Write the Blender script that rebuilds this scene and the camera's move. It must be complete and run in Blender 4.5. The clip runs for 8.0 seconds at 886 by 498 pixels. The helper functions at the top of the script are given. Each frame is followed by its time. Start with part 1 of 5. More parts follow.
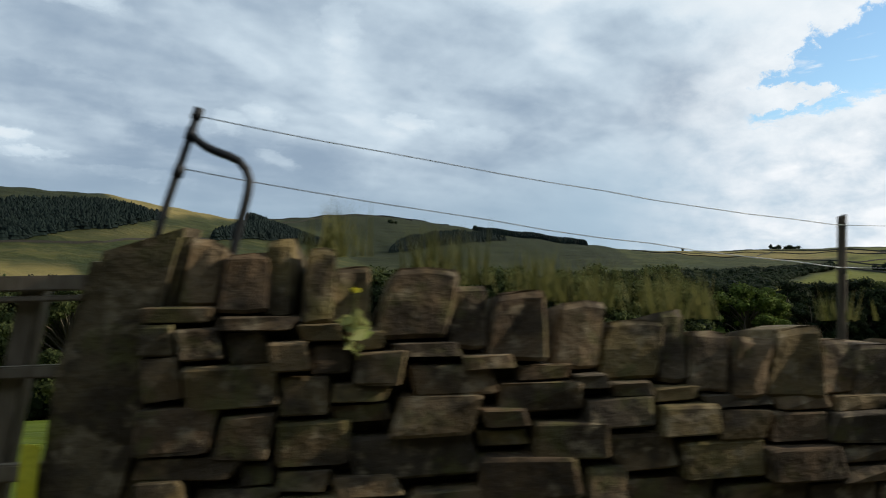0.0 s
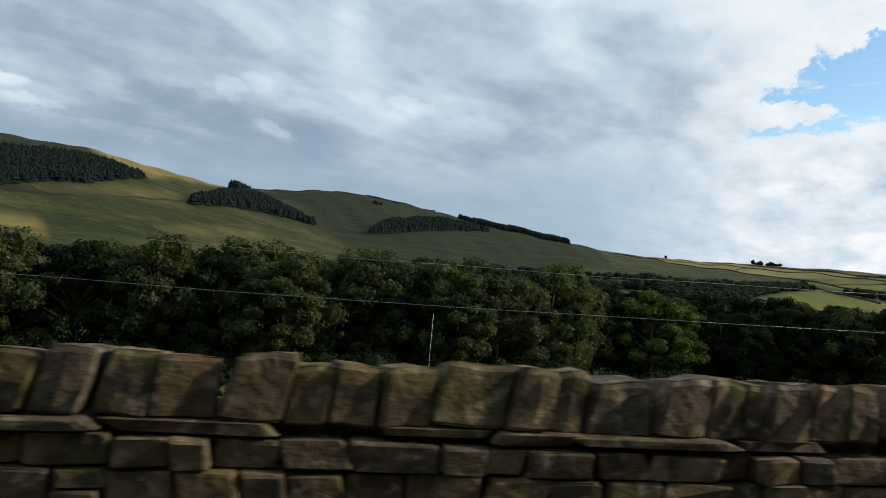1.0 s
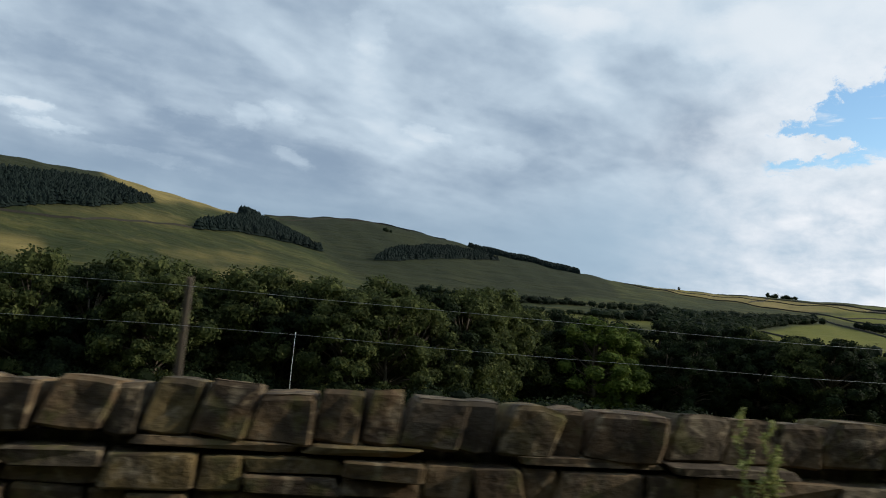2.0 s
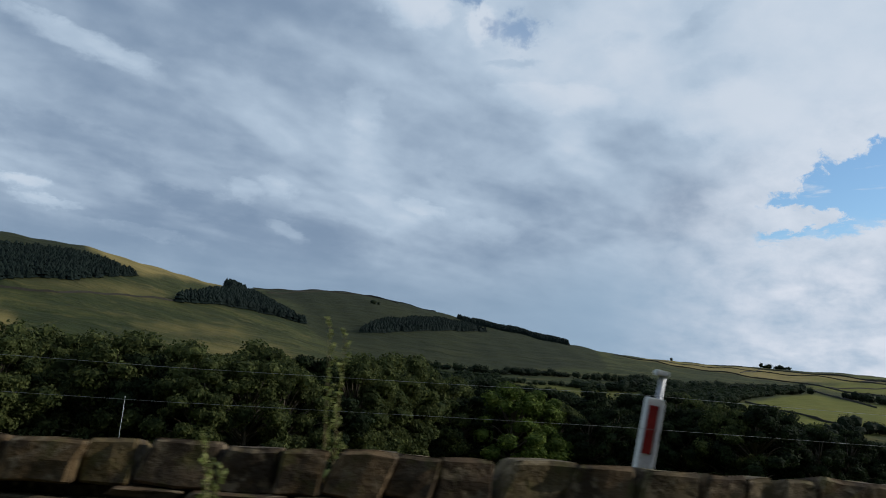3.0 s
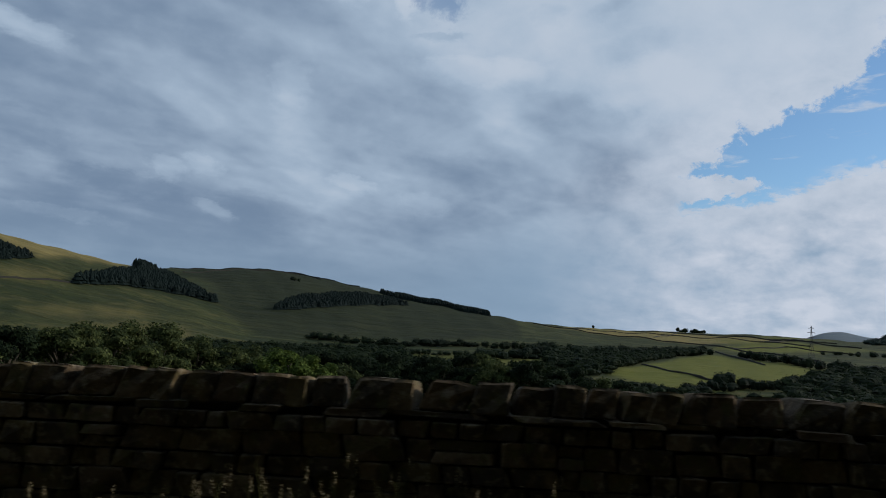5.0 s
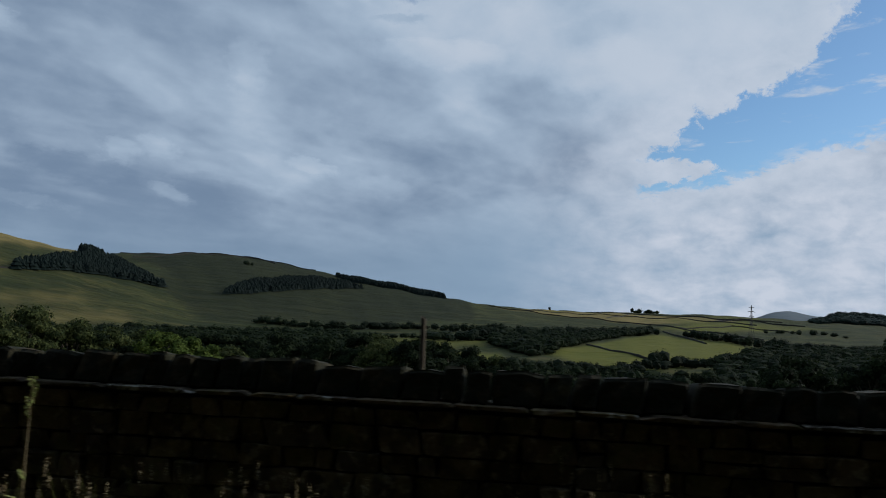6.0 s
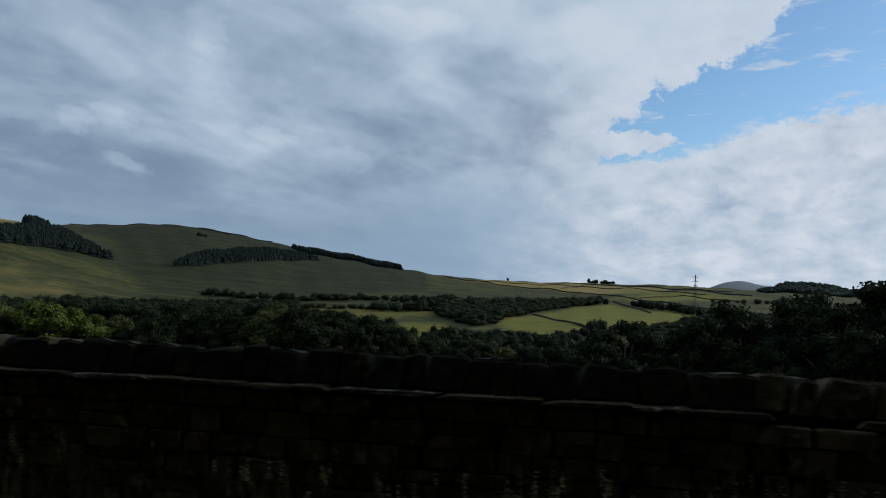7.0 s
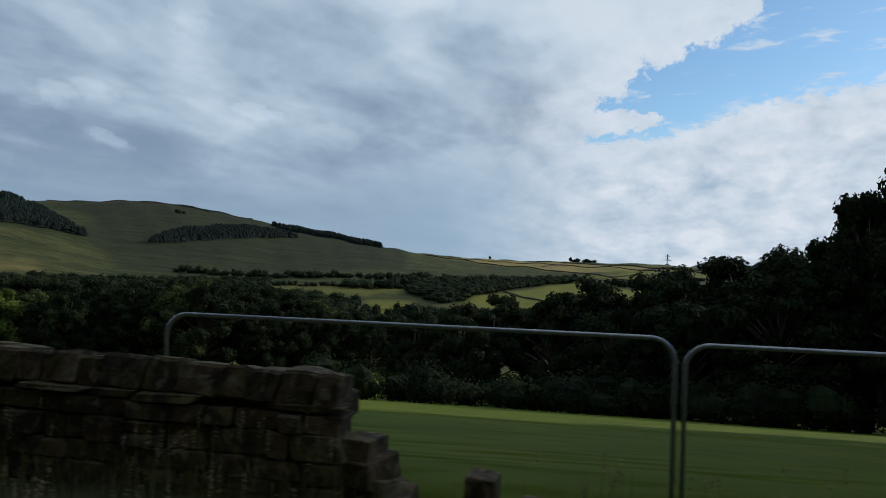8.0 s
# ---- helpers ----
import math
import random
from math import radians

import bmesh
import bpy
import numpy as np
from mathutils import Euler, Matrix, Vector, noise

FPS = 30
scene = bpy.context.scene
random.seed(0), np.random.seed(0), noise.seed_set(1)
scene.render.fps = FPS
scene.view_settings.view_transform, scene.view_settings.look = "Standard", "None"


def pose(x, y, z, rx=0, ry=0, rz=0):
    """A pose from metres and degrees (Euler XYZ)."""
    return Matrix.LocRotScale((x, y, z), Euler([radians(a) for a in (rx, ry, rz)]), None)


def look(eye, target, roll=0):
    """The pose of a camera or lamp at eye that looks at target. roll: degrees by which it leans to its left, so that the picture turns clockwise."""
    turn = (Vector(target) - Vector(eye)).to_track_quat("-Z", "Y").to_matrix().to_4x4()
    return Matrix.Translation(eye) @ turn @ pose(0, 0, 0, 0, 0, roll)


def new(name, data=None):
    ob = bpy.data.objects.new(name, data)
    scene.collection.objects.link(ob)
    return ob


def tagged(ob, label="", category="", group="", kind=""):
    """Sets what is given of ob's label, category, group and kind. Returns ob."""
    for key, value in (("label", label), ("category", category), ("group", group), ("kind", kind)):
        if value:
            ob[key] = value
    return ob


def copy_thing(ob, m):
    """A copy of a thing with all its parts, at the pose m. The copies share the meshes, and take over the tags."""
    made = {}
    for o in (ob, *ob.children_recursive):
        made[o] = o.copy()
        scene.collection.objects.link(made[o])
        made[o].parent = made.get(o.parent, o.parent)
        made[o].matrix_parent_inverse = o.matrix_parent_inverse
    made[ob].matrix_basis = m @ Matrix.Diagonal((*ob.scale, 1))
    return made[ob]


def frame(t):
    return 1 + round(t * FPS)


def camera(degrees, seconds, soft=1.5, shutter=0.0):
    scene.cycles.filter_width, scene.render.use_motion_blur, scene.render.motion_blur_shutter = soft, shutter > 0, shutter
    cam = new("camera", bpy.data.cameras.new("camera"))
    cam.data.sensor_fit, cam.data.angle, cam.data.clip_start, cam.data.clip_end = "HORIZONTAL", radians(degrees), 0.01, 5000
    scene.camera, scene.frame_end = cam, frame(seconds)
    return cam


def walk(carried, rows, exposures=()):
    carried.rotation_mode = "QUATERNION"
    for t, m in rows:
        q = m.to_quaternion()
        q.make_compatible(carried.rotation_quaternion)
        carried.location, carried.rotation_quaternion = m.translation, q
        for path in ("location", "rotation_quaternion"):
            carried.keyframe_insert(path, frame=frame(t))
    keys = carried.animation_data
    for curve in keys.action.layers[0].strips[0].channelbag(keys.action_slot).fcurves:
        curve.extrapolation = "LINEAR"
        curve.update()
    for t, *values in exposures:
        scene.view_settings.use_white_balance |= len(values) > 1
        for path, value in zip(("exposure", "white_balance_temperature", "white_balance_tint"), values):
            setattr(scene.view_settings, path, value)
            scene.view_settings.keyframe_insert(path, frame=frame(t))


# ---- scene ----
# The car's way: arc length s in metres, 15 m/s, bending gently to the right.
SPEED = 15.0
TURNS = [(0, -10), (15, -11), (30, -10), (45, -7), (60, -2), (75, 6), (90, 13), (105, 18), (120, 21)]


def make_way():
    s = np.arange(-300.0, 420.01, 0.75)
    h = np.radians(np.interp(s, [a for a, _ in TURNS], [b for _, b in TURNS]))
    h = np.convolve(np.pad(h, 10, "edge"), np.ones(21) / 21, "valid")
    x = np.r_[0, np.cumsum((np.cos(h[1:]) + np.cos(h[:-1])) / 2 * 0.75)]
    y = np.r_[0, np.cumsum((-np.sin(h[1:]) - np.sin(h[:-1])) / 2 * 0.75)]
    x -= np.interp(0, s, x)
    y -= np.interp(0, s, y)
    return s, h, x, y


WAY_S, WAY_H, WAY_X, WAY_Y = make_way()


def way(s, off=0.0, z=0.0):
    """The place at s along the car's way, off metres to its left."""
    h = np.interp(s, WAY_S, WAY_H)
    return Vector((float(np.interp(s, WAY_S, WAY_X) + off * math.sin(h)), float(np.interp(s, WAY_S, WAY_Y) + off * math.cos(h)), z))


def heading(s):
    return float(-np.interp(s, WAY_S, WAY_H))


# ---- camera ----
EYE = 1.35
TURN = [  # seconds, yaw, pitch, lean
    (0.0, 2.00, 1.15, -1.00), (0.1, 2.58, 1.49, -0.57), (0.2, 3.23, 1.59, -1.45), (0.3, 2.59, 1.80, 0.60),
    (0.4, 0.25, 2.10, 1.85), (0.5, -1.48, 1.41, 4.59), (0.6, -2.85, 0.68, 4.60), (0.7, -1.70, -0.27, 3.85), (0.9, 0.10, 0.09, 3.65),
    (1.0, 1.07, 0.13, 4.20), (1.2, 0.92, 0.90, 4.62), (1.3, 1.63, 0.56, 4.90), (1.5, 2.29, 1.75, 5.44), (1.7, 2.59, 1.93, 5.10), (2.8, 2.14, 6.52, 4.73),
    (3.0, 2.45, 7.88, 4.58), (3.2, 2.45, 7.94, 3.45), (3.5, 1.60, 8.85, 3.58), (3.7, 0.71, 8.88, 4.05), (4.0, 0.00, 8.25, 3.69), (4.5, -1.83, 7.48, 3.72),
    (4.7, -2.17, 6.95, 3.20), (6.0, -5.98, 5.07, 2.07), (6.2, -6.70, 4.83, 2.23), (6.5, -8.01, 4.05, 2.80), (6.7, -8.40, 4.10, 2.46), (7.0, -8.96, 2.95, 1.80), (7.5, -9.58, 1.63, 2.07),
    (8.0, -10.09, 1.30, 2.00),
]


def aim(t, yaw, pitch, lean):
    eye = way(SPEED * t, 0, EYE)
    y, p = radians(yaw), radians(pitch)
    ahead = Vector((-math.sin(y) * math.cos(p), math.cos(y) * math.cos(p), math.sin(p)))
    return look(eye, eye + ahead, lean)


cam = camera(62.0, 8.0, soft=1.0, shutter=0.042)
walk(cam, [(t, aim(t, *a)) for t, *a in TURN],
     exposures=[(0.0, 0.10, 6750, 8), (1.5, 0.07, 6700, 8), (2.8, -0.25, 6280, 10), (4.5, -0.56, 6050, 10), (6.0, -0.57, 6000, 10), (8.0, -0.25, 6250, 8)])

# ---- sky and sun ----
SUN_AZ, SUN_EL = 82.0, 24.0


def shader(tree, kind, **values):
    node = tree.nodes.new(kind)
    for key, value in values.items():
        if key in node.inputs:
            node.inputs[key].default_value = value
    return node


def maths(tree, op, a, b=None, c=None, clamp=False):
    node = tree.nodes.new("ShaderNodeMath")
    node.operation, node.use_clamp = op, clamp
    for slot, v in zip(node.inputs, (a, b, c)):
        if v is None:
            continue
        if isinstance(v, (int, float)):
            slot.default_value = v
        else:
            tree.links.new(v, slot)
    return node.outputs[0]


def ramp(tree, v, a, b, lo=0.0, hi=1.0):
    node = tree.nodes.new("ShaderNodeMapRange")
    node.interpolation_type = "SMOOTHSTEP"
    tree.links.new(v, node.inputs["Value"])
    for name, x in (("From Min", a), ("From Max", b), ("To Min", lo), ("To Max", hi)):
        if isinstance(x, (int, float)):
            node.inputs[name].default_value = x
        else:
            tree.links.new(x, node.inputs[name])
    return node.outputs["Result"]


def mixed(tree, fac, a, b, how="MIX"):
    node = tree.nodes.new("ShaderNodeMix")
    node.data_type, node.blend_type = "RGBA", how
    if isinstance(fac, (int, float)):
        node.inputs[0].default_value = fac
    else:
        tree.links.new(fac, node.inputs[0])
    for slot, v in ((node.inputs[6], a), (node.inputs[7], b)):
        if isinstance(v, tuple):
            slot.default_value = (*v[:3], 1)
        else:
            tree.links.new(v, slot)
    return node.outputs[2]


def grain(tree, vector, scale, detail=4.0, rough=0.55, warp=0.0):
    node = tree.nodes.new("ShaderNodeTexNoise")
    node.inputs["Scale"].default_value, node.inputs["Detail"].default_value = scale, detail
    node.inputs["Roughness"].default_value, node.inputs["Distortion"].default_value = rough, warp
    if vector is not None:
        tree.links.new(vector, node.inputs["Vector"])
    return node.outputs["Fac"]


def combine(tree, x, y, z):
    node = tree.nodes.new("ShaderNodeCombineXYZ")
    for slot, v in zip(node.inputs, (x, y, z)):
        if isinstance(v, (int, float)):
            slot.default_value = v
        else:
            tree.links.new(v, slot)
    return node.outputs[0]


PUFFS = [  # azimuth, elevation, half width, half height, brightness, slope of single heads and streaks in the deck
    (-30.5, 19.4, 6.5, 1.0, 0.20, -0.20), (-33.0, 9.3, 2.4, 0.6, 0.20, -0.05), (-31.3, 8.2, 2.8, 0.5, 0.17, -0.05), (-18.2, 11.1, 1.8, 1.0, 0.10, -0.1), (-15.6, 11.5, 1.6, 1.0, 0.09, -0.2),
    (-14.5, 8.25, 1.9, 0.6, 0.11, -0.30), (-4.4, 11.1, 2.3, 0.8, 0.11, -0.2), (-6.5, 26.4, 4.0, 2.0, 0.20, -0.1), (-0.8, 25.4, 1.6, 1.8, 0.16, 0.1), (-9.7, 18.3, 2.0, 2.2, 0.08, 0.0),
    (22.0, 8.1, 1.9, 1.0, 0.16, 0.0), (25.2, 8.1, 2.2, 0.6, 0.13, 0.0), (1.2, 9.8, 2.6, 1.0, 0.07, -0.1), (5.0, 20.2, 7.0, 1.2, 0.10, 0.0), (20.0, 19.5, 7.0, 3.0, 0.10, 0.2), (-24.5, 6.9, 4.5, 0.5, 0.10, -0.1),
    (-30.0, 12.6, 7.0, 2.0, -0.10, -0.1), (-21.0, 9.6, 5.0, 1.1, -0.11, -0.1), (-10.5, 8.6, 5.0, 1.4, -0.09, -0.15), (10.8, 17.4, 3.8, 1.6, -0.055, 0.0), (15.2, 16.7, 3.4, 1.2, -0.05, 0.1),
    (17.5, 21.9, 3.6, 1.4, -0.05, 0.2), (16.6, 25.6, 3.4, 1.0, -0.06, 0.62), (10.6, 24.3, 1.8, 1.0, -0.05, 0.0), (2.0, 22.4, 3.0, 0.45, -0.10, 0.05), (3.5, 12.5, 6.5, 1.6, -0.06, 0.0)]


def broken(t, v, pts):
    """A broken line through pts, drawn as nodes."""
    out, last = None, 0.0
    for (x0, y0), (x1, y1) in zip(pts, pts[1:]):
        k = (y1 - y0) / (x1 - x0)
        if out is None:
            out = maths(t, "MULTIPLY_ADD", maths(t, "SUBTRACT", v, x0), k, y0)
        else:
            out = maths(t, "ADD", out, maths(t, "MULTIPLY", maths(t, "MAXIMUM", maths(t, "SUBTRACT", v, x0), 0.0), k - last))
        last = k
    return out


def make_sky():
    world = bpy.data.worlds.new("sky")
    world.use_nodes = True
    scene.world = world
    t = world.node_tree
    t.nodes.clear()
    out, bg = t.nodes.new("ShaderNodeOutputWorld"), t.nodes.new("ShaderNodeBackground")
    t.links.new(bg.outputs[0], out.inputs[0])
    clear = t.nodes.new("ShaderNodeTexSky")
    clear.sky_type, clear.sun_disc = "NISHITA", False
    clear.sun_elevation, clear.sun_rotation = radians(SUN_EL), radians(SUN_AZ)
    clear.air_density, clear.dust_density, clear.ozone_density = 1.0, 0.6, 1.5
    co = t.nodes.new("ShaderNodeTexCoord").outputs["Generated"]
    sep = t.nodes.new("ShaderNodeSeparateXYZ")
    t.links.new(co, sep.inputs[0])
    x, y, z = sep.outputs
    az = maths(t, "MULTIPLY", maths(t, "ARCTAN2", x, y), 180 / math.pi)
    el = maths(t, "MULTIPLY", maths(t, "ARCSINE", z), 180 / math.pi)

    def mul(a, b):
        return maths(t, "MULTIPLY", a, b)

    def add(a, b):
        return maths(t, "ADD", a, b)

    def sub(a, b):
        return maths(t, "SUBTRACT", a, b)

    # flattened cloud-layer coordinates, with the rolls of the deck running away to the right
    down = maths(t, "MAXIMUM", add(z, 0.20), 0.05)
    px, py = maths(t, "DIVIDE", x, down), maths(t, "DIVIDE", y, down)
    over, run = sub(mul(px, 0.80), mul(py, 0.60)), add(mul(px, 0.60), mul(py, 0.80))

    def rolls(shift, scale, detail, rough, warp, deep):
        return grain(t, combine(t, mul(add(over, shift), 1.0), mul(add(run, shift * 0.4), 0.72), deep), scale, detail, rough, warp)

    big = rolls(0.0, 1.25, 3.0, 0.5, 0.5, 3.1)
    fold, fold_sun = rolls(0.0, 2.6, 3.0, 0.48, 0.3, 7.3), rolls(0.10, 2.6, 3.0, 0.48, 0.3, 7.3)
    small, small_sun = rolls(0.0, 7.0, 3.0, 0.52, 0.3, 1.9), rolls(0.035, 7.0, 3.0, 0.52, 0.3, 1.9)
    # each roll is pale on the side towards the sun and blue-grey on the other
    relief = add(mul(sub(fold, fold_sun), 0.38), mul(sub(small, small_sun), ramp(t, az, 5.0, 25.0, 0.15, 0.05)))
    flat = combine(t, az, mul(el, 1.5), 0.0)
    fine = grain(t, flat, 0.42, 6.0, 0.60, 0.2)
    # ragged edges
    wob = mul(sub(grain(t, combine(t, az, mul(el, 1.2), 0.0), 0.55, 8.0, 0.68, 0.2), 0.5), 5.0)
    wob2 = mul(sub(grain(t, combine(t, az, mul(el, 2.2), 5.0), 0.50, 8.0, 0.66, 0.2), 0.5), 3.4)
    upper = broken(t, az, [(18.0, 11.2), (21.7, 12.9), (23.6, 13.7), (24.6, 15.1), (27.6, 16.0), (30.0, 17.0), (32.4, 17.7), (33.3, 19.4), (38.0, 24.0), (60.0, 46.0)])
    lower = broken(t, az, [(18.0, 9.2), (21.3, 9.5), (23.5, 9.6), (27.5, 10.2), (30.3, 11.1), (35.1, 12.2), (40.9, 13.0), (60.0, 15.0)])
    over_bank = ramp(t, add(sub(el, lower), wob2), -0.20, 0.45)
    under_deck = ramp(t, add(sub(upper, el), wob), -0.15, 0.55)
    reach = ramp(t, add(az, wob), 20.4, 21.8)
    back = ramp(t, az, 150.0, 165.0, 1.0, 0.0)
    # a tongue of cloud that reaches into the gap from the deck
    tx, ty = maths(t, "DIVIDE", sub(az, 21.6), 4.3), maths(t, "DIVIDE", sub(el, 11.25), 0.95)
    tongue = ramp(t, sub(add(mul(tx, tx), mul(ty, ty)), mul(add(wob, mul(wob2, 1.6)), 0.75)), 0.7, 1.3)
    gap = mul(mul(mul(over_bank, under_deck), mul(reach, back)), tongue)
    # thin places high up, with blue showing through
    for a0, e0, wide, much in ((1.9, 24.7, 3.0, 0.60), (-2.3, 27.2, 2.2, 0.65), (36.5, 21.5, 2.6, 0.35)):
        hx, hy = sub(az, a0), mul(sub(el, e0), 1.9)
        far = maths(t, "SQRT", add(mul(hx, hx), mul(hy, hy)))
        gap = maths(t, "MAXIMUM", gap, ramp(t, add(far, mul(wob, 1.5)), wide * 0.15, wide, much, 0.0))
    wisps = ramp(t, grain(t, combine(t, mul(az, 0.6), mul(el, 2.4), 9.0), 0.42, 6.0, 0.6, 0.3), 0.56, 0.74, 0.0, 0.75)
    bank_bits = mul(ramp(t, sub(el, lower), 1.6, 0.2), ramp(t, add(fine, mul(wob2, 0.05)), 0.46, 0.60))
    cover = maths(t, "MAXIMUM", sub(1.0, gap), maths(t, "MAXIMUM", wisps, mul(bank_bits, ramp(t, az, 28.0, 33.0, 0.2, 0.95))))
    # the deck: blue-grey undersides, pale crests
    tone = add(add(mul(big, 0.44), mul(fold, 0.22)), mul(fine, 0.13))
    tone = add(add(tone, 0.105), mul(relief, ramp(t, el, 2.0, 12.0, 0.15, 1.0)))
    tone = add(tone, ramp(t, az, -30.0, 30.0, -0.01, 0.09))
    tone = add(tone, mul(ramp(t, el, 11.0, 4.0), ramp(t, az, 12.0, -12.0, 0.0, -0.06)))
    tone = add(tone, mul(ramp(t, el, 12.0, 23.0), ramp(t, az, -24.0, -6.0, 0.0, 0.085)))
    soft_az, soft_el = add(az, mul(wob, 0.75)), add(el, mul(wob2, 0.45))
    for a0, e0, wa, we, much, slope in PUFFS:
        ux = maths(t, "DIVIDE", sub(soft_az, a0), wa)
        uy = maths(t, "DIVIDE", sub(sub(soft_el, mul(sub(az, a0), slope)), e0), we)
        # heads are crisp above and fade out below
        uy = maths(t, "MAXIMUM", mul(uy, 1.25), mul(uy, -0.7))
        tone = add(tone, ramp(t, add(mul(ux, ux), mul(uy, uy)), 1.0, 0.0, 0.0, much))
    low = ramp(t, sub(el, ramp(t, az, -5.0, 25.0, 0.0, 4.0)), 1.5, 9.0, 1.0, 0.0)
    shade = mixed(t, ramp(t, tone, 0.30, 0.72), (0.260, 0.352, 0.480), (0.570, 0.688, 0.812))
    shade = mixed(t, ramp(t, tone, 0.60, 0.86, 0.0, 0.9), shade, (0.775, 0.842, 0.92))
    shade = mixed(t, mul(low, ramp(t, az, 5.0, 20.0, 0.80, 0.92)), shade, mixed(t, ramp(t, az, -5.0, 25.0), (0.315, 0.435, 0.565), (0.360, 0.512, 0.668)))
    rim = mul(ramp(t, add(sub(upper, el), wob), -8.0, 0.5), ramp(t, az, 8.0, 26.0))
    shade = mixed(t, mul(rim, mul(add(fine, mul(relief, 2.5)), 1.40)), shade, (0.86, 0.90, 0.97))
    bank_top = mul(ramp(t, add(sub(el, lower), wob2), -3.2, 0.3), ramp(t, az, 16.0, 26.0))
    shade = mixed(t, mul(bank_top, maths(t, "MULTIPLY_ADD", fine, 0.28, 0.28)), shade, (0.76, 0.84, 0.93))
    blue = mixed(t, 1.0, clear.outputs[0], (0.120, 0.144, 0.158), "MULTIPLY")
    t.links.new(mixed(t, cover, blue, shade), bg.inputs[0])
    bg.inputs[1].default_value = 1.0


make_sky()
sun = new("sun", bpy.data.lights.new("sun", "SUN"))
sun.data.energy, sun.data.angle, sun.data.color = 3.7, radians(0.6), (1.0, 0.93, 0.82)
_a, _e = radians(SUN_AZ), radians(SUN_EL)
sun.matrix_world = look((0, 0, 60), (-math.sin(_a) * math.cos(_e) * 10, -math.cos(_a) * math.cos(_e) * 10, 60 - math.sin(_e) * 10))


# ---- materials ----
def material(name, rough=0.85, spec=0.3):
    m = bpy.data.materials.new(name)
    m.use_nodes = True
    t = m.node_tree
    b = t.nodes["Principled BSDF"]
    b.inputs["Roughness"].default_value = rough
    b.inputs["Specular IOR Level"].default_value = spec
    return m, t, b


def place(tree):
    return tree.nodes.new("ShaderNodeNewGeometry").outputs["Position"]


def bump(tree, b, height, strength, distance):
    node = tree.nodes.new("ShaderNodeBump")
    node.inputs["Strength"].default_value, node.inputs["Distance"].default_value = strength, distance
    tree.links.new(height, node.inputs["Height"])
    tree.links.new(node.outputs[0], b.inputs["Normal"])


def chance(tree):
    return tree.nodes.new("ShaderNodeObjectInfo").outputs["Random"]


def island(tree):
    return tree.nodes.new("ShaderNodeNewGeometry").outputs["Random Per Island"]


def stone_material(name, joined=False, pale=(0.27, 0.212, 0.130), moss=(0.098, 0.088, 0.028), dark_cover=None):
    m, t, b = material(name, 0.92, 0.2)
    p = place(t)
    r = island(t) if joined else chance(t)
    base = mixed(t, ramp(t, r, 0.0, 1.0), (0.100, 0.064, 0.034), (0.186, 0.126, 0.066))
    base = mixed(t, ramp(t, maths(t, "FRACT", maths(t, "MULTIPLY", r, 7.31)), 0.55, 1.0, 0.0, 0.8), base, (0.165, 0.122, 0.046))
    base = mixed(t, ramp(t, maths(t, "FRACT", maths(t, "MULTIPLY", r, 13.7)), 0.6, 1.0, 0.0, 0.75), base, (0.070, 0.058, 0.042))
    base = mixed(t, ramp(t, grain(t, p, 5.5, 4.0, 0.55), 0.44, 0.60, 0.0, 0.85), base, (0.040, 0.029, 0.018))
    base = mixed(t, ramp(t, grain(t, p, 13.0, 5.0, 0.6, 0.4), 0.53, 0.64, 0.0, 0.65), base, pale)
    base = mixed(t, ramp(t, grain(t, p, 7.0, 4.0, 0.6), 0.53, 0.66, 0.0, 0.7), base, moss)
    base = mixed(t, ramp(t, grain(t, p, 40.0, 3.0, 0.6), 0.40, 0.75, 0.0, 0.35), base, (0.05, 0.04, 0.03))
    if dark_cover:
        base = mixed(t, ramp(t, grain(t, p, 9.0, 5.0, 0.6), 0.30, 0.55, 0.6, 0.95), base, dark_cover)
    t.links.new(base, b.inputs["Base Color"])
    h = maths(t, "ADD", grain(t, p, 10.0, 5.0, 0.58), maths(t, "MULTIPLY", grain(t, p, 45.0, 3.0, 0.55), 0.22))
    bump(t, b, h, 0.7, 0.035)
    return m


def plain_material(name, a, c, scale=8.0, rough=0.8, metal=0.0, spec=0.3, depth=0.004):
    m, t, b = material(name, rough, spec)
    p = place(t)
    base = mixed(t, ramp(t, grain(t, p, scale, 5.0, 0.6), 0.3, 0.7), a, c)
    base = mixed(t, ramp(t, grain(t, p, scale * 7, 3.0, 0.6), 0.4, 0.8, 0.0, 0.4), base, tuple(v * 0.55 for v in a))
    t.links.new(base, b.inputs["Base Color"])
    b.inputs["Metallic"].default_value = metal
    bump(t, b, grain(t, p, scale * 5, 4.0, 0.6), 0.5, depth)
    return m


def wood_material(name, a, c):
    m, t, b = material(name, 0.85, 0.2)
    p = place(t)
    st = t.nodes.new("ShaderNodeVectorMath")
    st.operation = "MULTIPLY"
    st.inputs[1].default_value = (14.0, 14.0, 1.6)
    t.links.new(p, st.inputs[0])
    g = grain(t, st.outputs[0], 3.0, 6.0, 0.65, 0.4)
    base = mixed(t, ramp(t, g, 0.3, 0.72), a, c)
    base = mixed(t, ramp(t, grain(t, p, 5.0, 4.0, 0.6), 0.52, 0.75, 0.0, 0.6), base, (0.10, 0.11, 0.05))
    t.links.new(base, b.inputs["Base Color"])
    bump(t, b, g, 0.6, 0.006)
    return m


